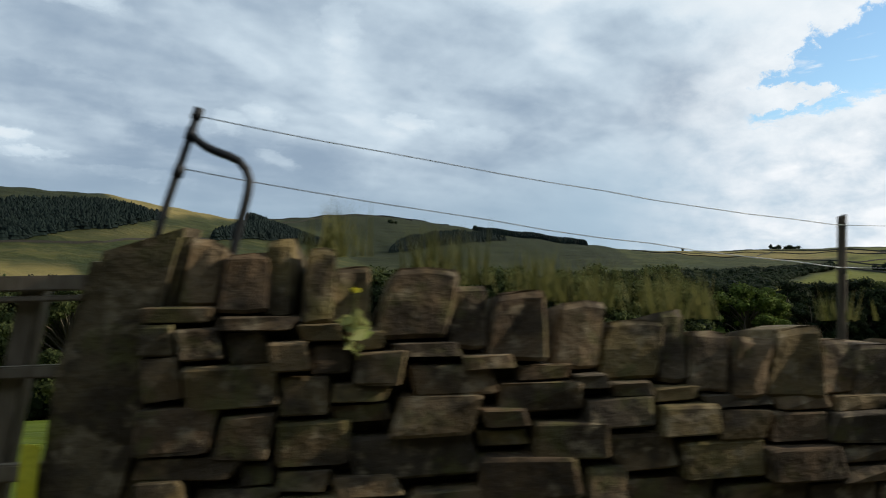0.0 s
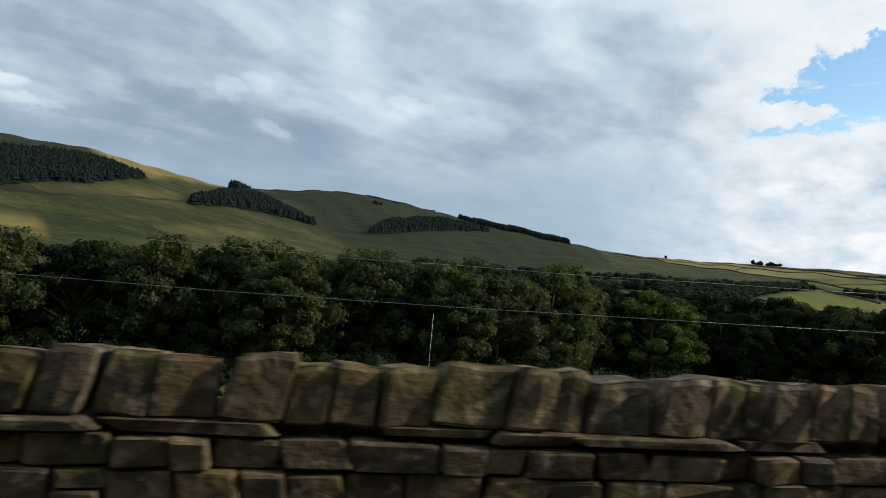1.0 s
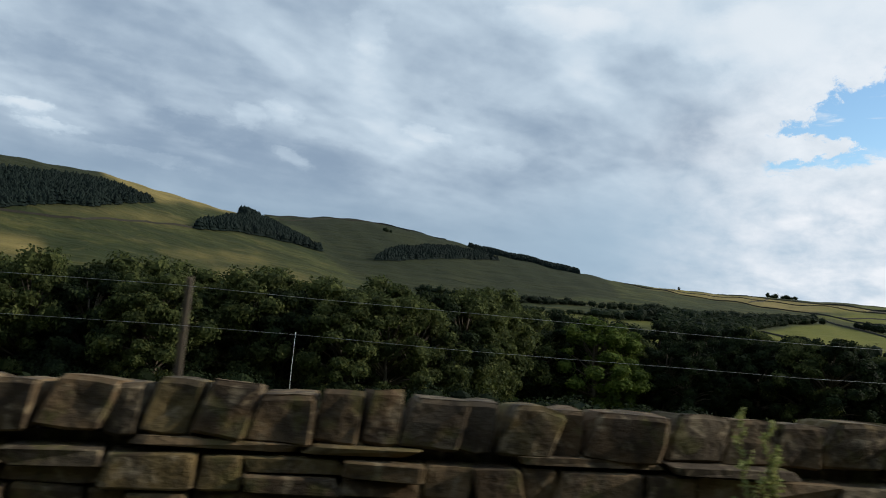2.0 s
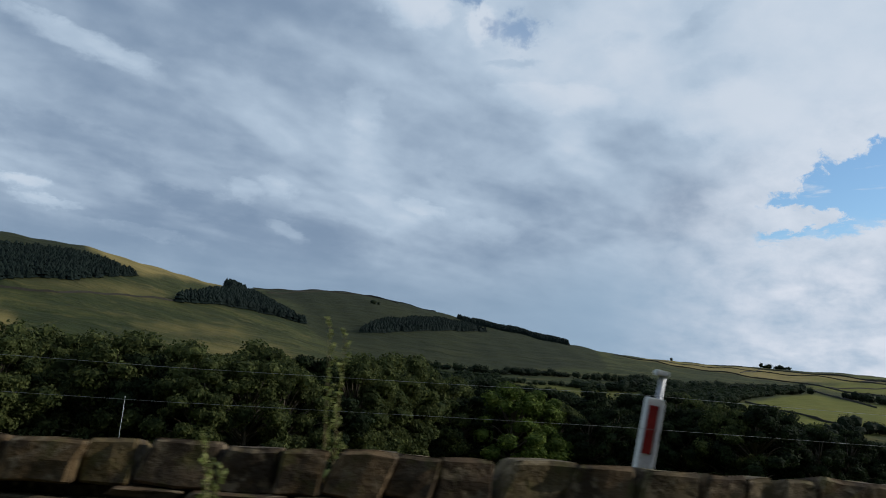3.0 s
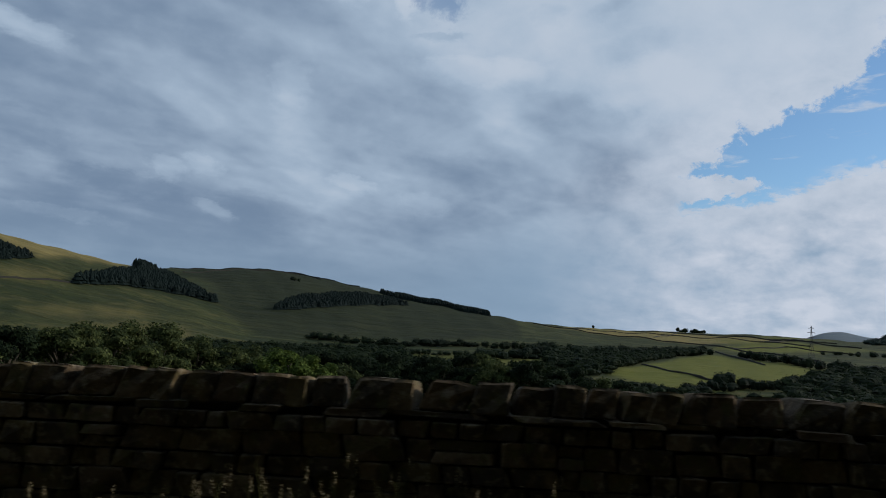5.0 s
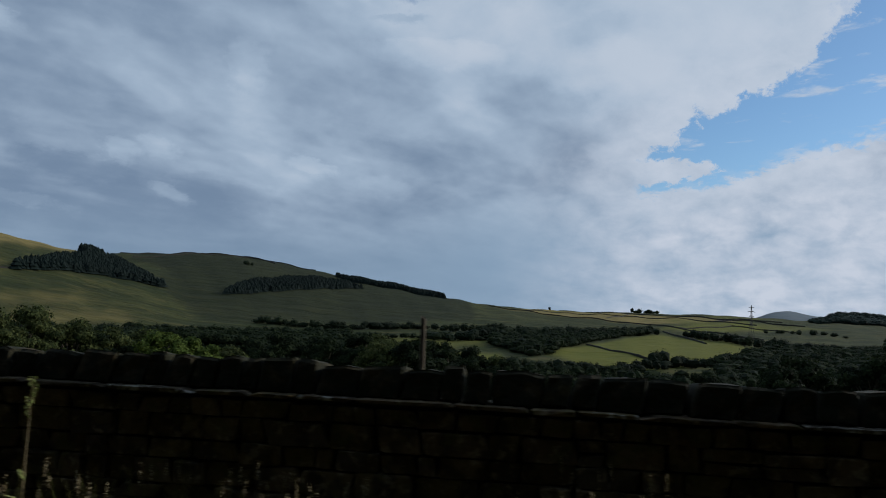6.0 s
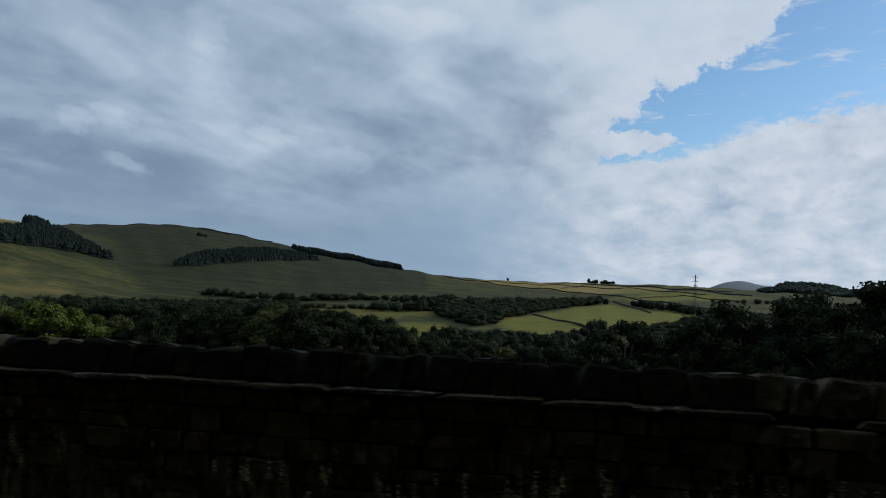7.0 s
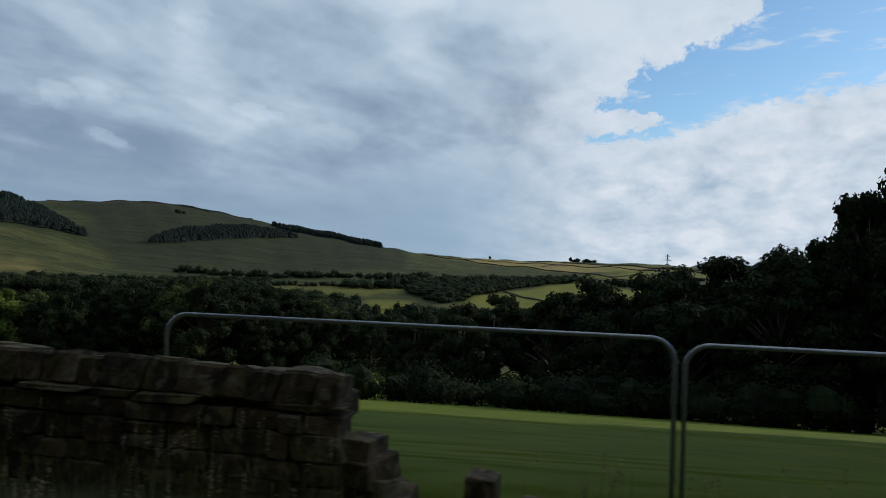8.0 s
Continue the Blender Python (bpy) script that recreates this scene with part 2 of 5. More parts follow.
def leaf_material(name, dark, light, scale=0.5, through_leaf=0.25, patchy=0.8):
    m, t, b = material(name, 0.8, 0.08)
    r = island(t)
    base = mixed(t, r, dark, light)
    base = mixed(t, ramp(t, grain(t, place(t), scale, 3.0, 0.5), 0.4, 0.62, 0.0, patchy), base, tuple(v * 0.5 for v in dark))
    t.links.new(base, b.inputs["Base Color"])
    tr = t.nodes.new("ShaderNodeBsdfTranslucent")
    t.links.new(base, tr.inputs[0])
    mx = t.nodes.new("ShaderNodeMixShader")
    mx.inputs[0].default_value = through_leaf
    t.links.new(b.outputs[0], mx.inputs[1])
    t.links.new(tr.outputs[0], mx.inputs[2])
    t.links.new(mx.outputs[0], t.nodes["Material Output"].inputs[0])
    return m


def ground_material():
    m, t, b = material("grassland", 0.95, 0.1)
    p = place(t)
    at = t.nodes.new("ShaderNodeVertexColor")
    at.layer_name = "cover"
    sep = t.nodes.new("ShaderNodeSeparateColor")
    t.links.new(at.outputs[0], sep.inputs[0])
    dry, lush, moor = sep.outputs
    st = t.nodes.new("ShaderNodeVectorMath")
    st.operation = "MULTIPLY"
    st.inputs[1].default_value = (0.7, 1.0, 1.0)
    t.links.new(p, st.inputs[0])
    n1, n2 = grain(t, st.outputs[0], 0.0065, 5.0, 0.55, 1.0), grain(t, st.outputs[0], 0.022, 6.0, 0.6, 0.8)
    n3 = grain(t, p, 1.3, 5.0, 0.6)
    base = mixed(t, ramp(t, n1, 0.40, 0.60), (0.021, 0.028, 0.008), (0.050, 0.051, 0.014))
    base = mixed(t, ramp(t, n2, 0.50, 0.72, 0.0, 0.70), base, (0.100, 0.080, 0.027))
    base = mixed(t, ramp(t, n2, 0.2, 0.42, 0.55, 0.0), base, (0.026, 0.034, 0.012))
    along_slope = t.nodes.new("ShaderNodeVectorMath")
    along_slope.operation = "MULTIPLY"
    along_slope.inputs[1].default_value = (0.30, 1.0, 2.5)
    t.links.new(p, along_slope.inputs[0])
    n5 = grain(t, along_slope.outputs[0], 0.022, 6.0, 0.66, 0.6)
    base = mixed(t, ramp(t, n5, 0.42, 0.54, 0.7, 0.0), base, (0.015, 0.021, 0.007))
    base = mixed(t, ramp(t, n5, 0.55, 0.68, 0.0, 0.6), base, (0.092, 0.078, 0.024))
    n4 = grain(t, p, 0.09, 5.0, 0.65, 0.3)
    base = mixed(t, ramp(t, n4, 0.48, 0.62, 0.0, 0.75), base, (0.020, 0.029, 0.009))
    base = mixed(t, ramp(t, grain(t, p, 0.035, 6.0, 0.68, 0.5), 0.54, 0.66, 0.0, 0.6), base, (0.090, 0.074, 0.024))
    # tan of dry grass, also painted on the sunlit hill crest
    base = mixed(t, maths(t, "MULTIPLY", dry, ramp(t, n2, 0.25, 0.6, 0.45, 1.0)), base, (0.24, 0.18, 0.062))
    # bright green of lush pasture and of the painted sunlit field
    base = mixed(t, lush, base, mixed(t, n2, (0.085, 0.098, 0.012), (0.160, 0.142, 0.024)))
    # near-black cover: heath, painted cloud shade, shade under woods, the unseen bank
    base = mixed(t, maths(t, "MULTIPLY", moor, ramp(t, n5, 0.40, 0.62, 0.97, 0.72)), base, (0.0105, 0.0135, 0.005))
    base = mixed(t, ramp(t, n3, 0.3, 0.75, 0.0, 0.35), base, (0.05, 0.06, 0.015))
    mown = mixed(t, ramp(t, grain(t, p, 0.35, 5.0, 0.6), 0.35, 0.7), (0.062, 0.086, 0.005), (0.086, 0.106, 0.007))
    base = mixed(t, at.outputs["Alpha"], mown, base)
    t.links.new(base, b.inputs["Base Color"])
    bump(t, b, maths(t, "ADD", maths(t, "ADD", maths(t, "MULTIPLY", n2, 9.0), maths(t, "MULTIPLY", n5, 4.0)), maths(t, "MULTIPLY", n3, 0.08)), 0.8, 1.0)
    return m


STONE, STONES = stone_material("weathered_gritstone"), stone_material("weathered_gritstone_heap", True)
# same stone under a near-black olive coat, for copes from s 82 to 106
DARK_STONE = stone_material("dark_gritstone", dark_cover=(0.016, 0.018, 0.009))
# skylight on the ledge tops, put into pale patches on the stone
SKY_LIT_STONE = stone_material("sky_lit_gritstone", pale=(0.55, 0.52, 0.45), moss=(0.46, 0.43, 0.36))
GRASSLAND = ground_material()
WOOD = wood_material("weathered_timber", (0.11, 0.085, 0.058), (0.235, 0.190, 0.135))
# dark brown timber, with the gate's shaded side put into the colour
DARK_WOOD = wood_material("shaded_timber", (0.028, 0.017, 0.010), (0.060, 0.040, 0.025))
BARK = wood_material("bark", (0.05, 0.04, 0.03), (0.11, 0.09, 0.065))
DARK_IRON = plain_material("dark_iron", (0.022, 0.026, 0.030), (0.045, 0.042, 0.040), 20.0, 0.55, 0.6)
WIRE = plain_material("galvanised_wire", (0.30, 0.31, 0.31), (0.42, 0.43, 0.42), 30.0, 0.45, 0.8)
STEEL = plain_material("galvanised_steel", (0.30, 0.31, 0.32), (0.42, 0.43, 0.43), 25.0, 0.38, 0.75)
# backlit shade of the far walls, put into a near-black stone colour
FIELD_STONE = plain_material("backlit_field_stone", (0.020, 0.019, 0.014), (0.036, 0.033, 0.025), 0.6, 0.95)
WHITE = plain_material("white_plastic", (0.72, 0.73, 0.72), (0.80, 0.80, 0.78), 12.0, 0.5)
RED = plain_material("red_reflector", (0.20, 0.012, 0.012), (0.27, 0.020, 0.018), 30.0, 0.35)
YELLOW = plain_material("yellow_paint", (0.62, 0.55, 0.03), (0.72, 0.66, 0.06), 10.0, 0.6)
ASPHALT = plain_material("asphalt", (0.040, 0.040, 0.042), (0.062, 0.061, 0.060), 1.2, 0.9, 0.0, 0.3, 0.01)
EARTH = plain_material("verge_soil", (0.060, 0.062, 0.022), (0.095, 0.085, 0.040), 2.5, 0.95, 0.0, 0.1, 0.03)
OAK = leaf_material("broad_leaves", (0.029, 0.043, 0.014), (0.116, 0.130, 0.043), 0.5, 0.38, 0.7)
LIME_LEAF = leaf_material("fresh_leaves", (0.060, 0.095, 0.018), (0.140, 0.175, 0.036))
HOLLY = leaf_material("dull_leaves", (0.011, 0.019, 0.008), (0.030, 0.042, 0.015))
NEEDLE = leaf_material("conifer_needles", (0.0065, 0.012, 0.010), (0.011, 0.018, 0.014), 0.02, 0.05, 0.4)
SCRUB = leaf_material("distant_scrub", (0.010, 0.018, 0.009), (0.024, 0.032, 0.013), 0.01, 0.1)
# bluish green, with distance haze mixed into the leaf colour
HAZED_WOOD = leaf_material("hazed_wood_leaves", (0.020, 0.033, 0.026), (0.042, 0.058, 0.044), 0.01, 0.05)
STRAW = leaf_material("seeding_grass", (0.20, 0.155, 0.085), (0.42, 0.34, 0.20), 3.0, 0.35, 0.2)
BLADE = leaf_material("grass_blades", (0.085, 0.092, 0.024), (0.210, 0.190, 0.070), 3.0, 0.35, 0.3)
WEED = leaf_material("dock_leaves", (0.19, 0.23, 0.06), (0.42, 0.43, 0.17), 6.0, 0.35, 0.15)
# aerial haze of the far hills, put into a blue-grey base colour
FAR_HAZE = plain_material("far_haze", (0.080, 0.105, 0.120), (0.105, 0.128, 0.138), 0.01, 0.95)


# ---- mesh helpers ----
def mesh_of(name, verts, faces, mat, smooth=False):
    me = bpy.data.meshes.new(name)
    me.from_pydata([tuple(v) for v in verts], [], faces)
    me.materials.append(mat)
    if smooth:
        me.shade_smooth()
    return me


def part(name, data, mat, parent, label="", kind=""):
    """Link a bmesh (or a ready mesh) as one mesh object under a thing."""
    if isinstance(data, bmesh.types.BMesh):
        me = bpy.data.meshes.new(name)
        data.to_mesh(me)
        data.free()
        me.materials.append(mat)
    else:
        me = data
    ob = new(name, me)
    ob.parent = parent
    return tagged(ob, label, kind=kind)


def thing(name, where, turn, label, category, group="", kind=""):
    ob = new(name)
    ob.matrix_world = Matrix.LocRotScale(where, Euler((0, 0, turn)), None)
    ob.empty_display_size = 0.2
    return tagged(ob, label, category, group, kind)


def add_box(bm, size, centre, turn=None, bevel=0.0):
    got = bmesh.ops.create_cube(bm, size=1.0)
    vs = got["verts"]
    bmesh.ops.scale(bm, vec=size, verts=vs)
    if bevel:
        es = list({e for v in vs for e in v.link_edges})
        vs = list({v for v in bmesh.ops.bevel(bm, geom=es, offset=bevel, segments=2, affect="EDGES")["verts"]} | {v for v in vs if v.is_valid})
    if turn is not None:
        bmesh.ops.rotate(bm, cent=(0, 0, 0), matrix=turn, verts=vs)
    bmesh.ops.translate(bm, vec=centre, verts=vs)
    return vs


def tube(points, radius, sides=8, ends=True):
    """Vertices and faces of a tube along points; radius may be a list."""
    pts = [Vector(p) for p in points]
    rad = radius if isinstance(radius, (list, tuple)) else [radius] * len(pts)
    verts, faces = [], []
    side = None
    for i, p in enumerate(pts):
        d = (pts[min(i + 1, len(pts) - 1)] - pts[max(i - 1, 0)]).normalized()
        if side is None:
            side = d.orthogonal().normalized()
        side = (side - d * side.dot(d)).normalized()
        up = d.cross(side)
        for k in range(sides):
            a = 2 * math.pi * k / sides
            verts.append(p + (side * math.cos(a) + up * math.sin(a)) * rad[i])
    for i in range(len(pts) - 1):
        for k in range(sides):
            j = (k + 1) % sides
            faces.append((i * sides + k, i * sides + j, (i + 1) * sides + j, (i + 1) * sides + k))
    if ends:
        faces.append(tuple(range(sides - 1, -1, -1)))
        faces.append(tuple((len(pts) - 1) * sides + k for k in range(sides)))
    return verts, faces


def tube_mesh(name, points, radius, mat, sides=8):
    v, f = tube(points, radius, sides)
    return mesh_of(name, v, f, mat, True)


# ---- ground ----
CX, CY = 59.29, 8.78


def wave(u):
    u = np.clip(u, 0, 1)
    return u * u * (3 - 2 * u)


def smooth_line(a, xs, ys, w=1.0):
    """Interpolation with rounded corners."""
    return (np.interp(a - w, xs, ys) + 2 * np.interp(a, xs, ys) + np.interp(a + w, xs, ys)) / 4


def offset_from_way(x, y):
    best, sign = np.full(x.shape, 1e9), np.ones(x.shape)
    for i in range(0, len(WAY_S), 2):
        dx, dy = x - WAY_X[i], y - WAY_Y[i]
        d = np.hypot(dx, dy)
        near = d < best
        best = np.where(near, d, best)
        sign = np.where(near, np.where(dx * math.sin(WAY_H[i]) + dy * math.cos(WAY_H[i]) >= 0, 1, -1), sign)
    return best * sign


HILLS = [  # azimuths, skyline in degrees, distance of the crest, distance of the foot
    ("big hill", [-180, -150, -110, -75, -50, -38, -31, -28.7, -25.9, -24, -20.1, -17, -14.5, -12, -9, -6, 180],
     [1, 1, 3, 6.2, 6.5, 5.7, 5.35, 5.24, 4.70, 4.30, 3.62, 2.9, 2.0, 0.9, -0.6, -2, -2],
     [-40, -31, -18, -12, -8], [1500, 1520, 1640, 1430, 1350], 430),
    ("second hill", [-180, -40, -22, -16, -12, -9, -6.9, -4, -1.6, 2.9, 7, 11, 16, 22, 180],
     [0, 0, 3.0, 3.55, 3.80, 3.90, 3.55, 3.15, 2.72, 1.95, 1.26, 0.55, -0.2, -1, -1],
     [-20, -9, -1, 7, 14], [2300, 2350, 2300, 1960, 1900], 640),
    ("moor", [-180, -10, 2, 7, 11, 14.8, 18, 21.5, 25.5, 28.3, 32, 40, 60, 100, 180],
     [0, 0, 0.6, 0.9, 0.82, 0.59, 0.59, 0.60, 0.64, 0.62, 0.45, 0.2, 0.3, 1.0, 1.0],
     [7, 15, 22, 30], [2700, 2950, 3300, 3000], 520),
    ("wooded hill", [-180, 31, 33.2, 34.1, 35.0, 35.8, 36.8, 38.1, 39.7, 44, 180], [-2, -2, 0.15, 0.75, 0.94, 0.93, 0.78, 0.65, 0.5, -1, -2], [30, 40], [3300, 3300], 2500),
    ("far hill", [-180, 25, 27.5, 29.4, 29.75, 30.5, 31.6, 32.35, 33.5, 36, 45, 60, 180], [-2, -1, 0.1, 0.48, 0.68, 1.04, 1.13, 0.97, 0.74, 0.6, 0.5, -1, -2], [20, 40], [4600, 4600], 3500),
]


def height(az, r, off):
    x = CX + r * np.sin(np.radians(az))
    # unseen uphill side, raised to block skylight: open bank, steep high bank farther on
    steep = np.interp(off, [-60, -30, -13, -8.5, -6.6, -6.3, 0], [40, 33, 15, 6, 0.4, -0.15, -0.15])
    near = np.interp(off, [-60, -38, -9, -7, 5.5, 20, 95, 200, 420, 700, 5000], [34, 30, 0.6, -0.15, -0.15, -2.8, -16.5, -27, -34, -30, -30])
    mix = wave((x - 26) / 16) * wave((300 - r) / 100)
    zv = np.where(off < 0, near + (steep - near) * mix, near)
    out = zv
    for _, a, e, ra, rr, foot in HILLS:
        crest = np.interp(az, ra, rr)
        top = EYE + crest * np.tan(np.radians(smooth_line(az, a, e, 0.35 if foot > 2000 else 1.0)))
        u = (r - foot) / (crest - foot)
        shape = np.where(u < 1, 0.42 * np.clip(u, 0, 1) + 0.58 * wave(u), 1 - 1.2 * (u - 1))
        z = np.where(u > 0, -34 + (top + 34) * shape, -60)
        z = np.where(top > -34, z, -60)
        # a soft maximum keeps the valleys round
        k = np.clip(r / 130, 1.0, 14)
        m = np.maximum(out, z)
        out = m + k * np.log(np.exp((out - m) / k) + np.exp((z - m) / k))
    wrinkle = 0.004 * np.clip(r - 400, 0, 2000) * (np.sin(az * 1.9 + r * 0.004) * np.sin(r * 0.0061 + az * 0.7) * 0.4)
    return out + wrinkle


def ground_z(x, y):
    """Height of the ground at one place or at many."""
    x, y = np.atleast_1d(np.asarray(x, float)), np.atleast_1d(np.asarray(y, float))
    r = np.hypot(x - CX, y - CY)
    az = np.degrees(np.arctan2(x - CX, y - CY))
    return height(az, r, offset_from_way(x, y))


def polar(az, r):
    a = np.radians(az)
    return CX + r * np.sin(a), CY + r * np.cos(a)


def inside(az, lr, poly):
    """Whether points (azimuth, log distance) lie in a field given by its corners (azimuth, distance)."""
    px, py = [p[0] for p in poly], [math.log(p[1]) for p in poly]
    hit = np.zeros(az.shape, bool)
    j = len(poly) - 1
    for i in range(len(poly)):
        with np.errstate(divide="ignore", invalid="ignore"):
            cross = ((py[i] > lr) != (py[j] > lr)) & (az < (px[j] - px[i]) * (lr - py[i]) / (py[j] - py[i]) + px[i])
        hit ^= cross
        j = i
    return hit


WOODS = {
    "high": [(-46, 950), (-40.2, 1000), (-35.5, 1110), (-31.1, 1190), (-28.6, 1195), (-26, 1170), (-25.6, 1150), (-27.5, 1038), (-29.8, 950), (-32.3, 927), (-35.7, 849), (-40.4, 781), (-46, 740)],
    "wedge": [(-22.9, 985), (-22.3, 1035), (-18.93, 1330), (-18.4, 1500), (-17.2, 1560), (-16.4, 1480), (-15.0, 1335), (-13.9, 1225), (-13.1, 1170), (-13.85, 1165), (-15.6, 1150), (-17.8, 1115), (-20.4, 1055), (-22.5, 990)],
    "block": [(-9.0, 1190), (-8.6, 1245), (-7.6, 1371), (-4.8, 1582), (-2.9, 1683), (-0.7, 1749), (0.85, 1690), (0.2, 1640), (-3.0, 1442), (-5.8, 1317), (-8.1, 1205)],
    "skyline": [(-1.4, 1960), (0.2, 2060), (3.5, 2020), (7.0, 1900), (7.2, 1780), (4.0, 1860), (1.1, 1890)],
    "far": [(33.1, 2560), (33.9, 3250), (35.3, 3330), (37.5, 3300), (39.5, 3100), (39.5, 2560)],
}
# the first field has its sunshine put into the brighter green
LUSH_AND_SUNLIT_FIELDS = [
    [(16.75, 641), (19.8, 800), (22.4, 1035), (24.2, 1150), (26.3, 1035), (28.6, 985), (31.8, 860), (29.8, 700), (28.6, 600), (25, 521), (22.3, 506), (20.1, 530)],
    [(9.8, 601), (13.4, 613), (14.1, 545), (13.5, 489), (11, 520)],
    [(23.4, 1400), (29, 2100), (31, 1500), (27, 1290)],
]
# the first one paints sunlight on the crest of the big hill
DRY_AND_SUNLIT_FIELDS = [
    [(-28.9, 1375), (-27.6, 1290), (-26.4, 1215), (-25, 1180), (-23, 1325), (-20.5, 1400), (-18.8, 1500), (-18.6, 1700), (-28.9, 1700)],
    [(-42, 705), (-33.7, 715), (-32.6, 668), (-33.1, 641), (-42, 660)],
    [(10.6, 1830), (18, 1770), (23, 1600), (29, 2150), (21.9, 2700), (14, 2800)],
]
PALE_SWARDS = [
    [(-26, 745), (-23.5, 790), (-20.9, 835), (-17.5, 870), (-16.7, 850), (-20.3, 765), (-23, 735)],
    [(-34, 900), (-29, 905), (-26, 940), (-23, 1010), (-25, 1040), (-29, 960)],
    [(-15, 2100), (-11, 2230), (-7, 2180), (-9, 2080)],
    [(-22, 700), (-17, 760), (-15.3, 790), (-14.1, 728), (-14.4, 701), (-19, 650), (-22, 640)],
]
GREEN_SWARDS = [
    [(1.1, 734), (6.2, 758), (11.8, 780), (12.1, 670), (7, 640), (2.4, 665)],
    [(22, 1900), (25, 2080), (28, 1950), (25.5, 1650)],
    [(26, 2500), (29, 2250), (31.5, 2600), (28, 2850)],
    [(28, 1700), (31, 1500), (35, 1750), (31, 1950)],
    [(12, 2350), (15, 2500), (18, 2420), (15, 2250)],
]
# heath patches; the second one paints cloud shade over the second hill
MOOR_AND_SHADE_FIELDS = [
    [(-14.5, 1350), (-12.5, 1500), (-10.6, 1560), (-8.9, 1150), (-4.6, 915), (-9, 830), (-12.3, 1040), (-13.4, 1180)],
    [(-16, 1850), (-12, 1360), (-8, 1010), (-3, 940), (4, 970), (10, 1170), (9, 2100), (-2, 2500), (-16, 2500)],
    [(-21, 1280), (-16, 1180), (-14.5, 1300), (-17, 1500)],
    [(-46, 1000), (-35.5, 1110), (-31.1, 1185), (-28.6, 1190), (-28.9, 1350), (-29.2, 1560), (-46, 1560)],
]


def make_ground():
    az = np.concatenate([np.arange(-180, -52, 4.0), np.arange(-52, 48, 0.2), np.arange(48, 180, 3.0)])
    r = np.concatenate([[2.0], np.geomspace(5, 4900, 210)])
    A, R = np.meshgrid(az, r, indexing="ij")
    x, y = polar(A, R)
    z = height(A, R, offset_from_way(x, y))
    n, m = A.shape
    verts = np.stack([x, y, z], -1).reshape(-1, 3)
    faces = []
    for i in range(n):
        k = (i + 1) % n
        for j in range(m - 1):
            faces.append((i * m + j, i * m + j + 1, k * m + j + 1, k * m + j))
    faces.append(tuple(i * m for i in range(n)))
    me = mesh_of("ground", verts.tolist(), faces, GRASSLAND, True)
    col = np.zeros((n * m, 4), np.float32)
    col[:, 3] = 1
    fa, fr = A.ravel(), np.log(R.ravel())
    # wood outlines join the dark cover: shade under the trees is painted in
    for k, fields in enumerate((DRY_AND_SUNLIT_FIELDS, LUSH_AND_SUNLIT_FIELDS, MOOR_AND_SHADE_FIELDS + list(WOODS.values()))):
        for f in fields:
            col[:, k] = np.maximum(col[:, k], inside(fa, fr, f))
    for f in GREEN_SWARDS:
        col[:, 1] = np.maximum(col[:, 1], 0.6 * inside(fa, fr, f))
    for f in PALE_SWARDS:
        col[:, 0] = np.maximum(col[:, 0], 0.42 * inside(fa, fr, f))
    grid = col.reshape(n, m, 4)
    for _ in range(2):
        soft = grid.copy()
        soft[1:-1, 1:-1] = (2 * grid[1:-1, 1:-1] + grid[:-2, 1:-1] + grid[2:, 1:-1] + grid[1:-1, :-2] + grid[1:-1, 2:]) / 6
        grid = soft
    col = grid.reshape(-1, 4).copy()
    near = (R.ravel() < 230) & (y.ravel() > -10)
    col[near, 3] = 0.0
    col[near & (R.ravel() > 170), 3] = ((R.ravel() - 170) / 60)[near & (R.ravel() > 170)]
    # the unseen bank gets the dark cover, to cut bounced light
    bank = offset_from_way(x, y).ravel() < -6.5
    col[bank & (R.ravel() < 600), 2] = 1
    col[bank, 1] = 0
    col[bank, 3] = 1
    # ground beyond 3550 m takes the haze-coloured material
    me.materials.append(FAR_HAZE)
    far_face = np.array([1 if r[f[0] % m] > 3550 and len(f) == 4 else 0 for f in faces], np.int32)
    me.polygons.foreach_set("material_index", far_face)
    layer = me.color_attributes.new("cover", "FLOAT_COLOR", "POINT")
    layer.data.foreach_set("color", col.ravel())
    tagged(new("ground", me), "green pasture falling to a valley and moorland hills", "ground", kind="structure")


make_ground()


def strip(name, s0, s1, step, offs, zs, mat, label, category, bumpy=0.0):
    verts, faces = [], []
    ss = np.arange(s0, s1 + 0.01, step)
    n = len(offs)
    for s in ss:
        for o, z in zip(offs, zs):
            oo = o(s) if callable(o) else o
            verts.append(way(s, oo, z + (random.uniform(-bumpy, bumpy) if bumpy else 0)))
    for i in range(len(ss) - 1):
        for j in range(n - 1):
            faces.append((i * n + j, i * n + j + 1, (i + 1) * n + j + 1, (i + 1) * n + j))
    me = mesh_of(name, verts, [f[::-1] for f in faces], mat, True)
    return tagged(new(name, me), label, category, kind="structure")


# ---- dry-stone wall along the verge ----
FACE = [(-6, 2.15), (0, 2.15), (7.5, 2.2), (15, 2.35), (21, 2.45), (25.5, 2.6), (42, 3.1), (46.5, 3.3), (52.5, 3.8), (63, 4.5), (75, 4.5), (90, 4.2), (105, 4.0), (120, 3.75), (140, 3.6)]
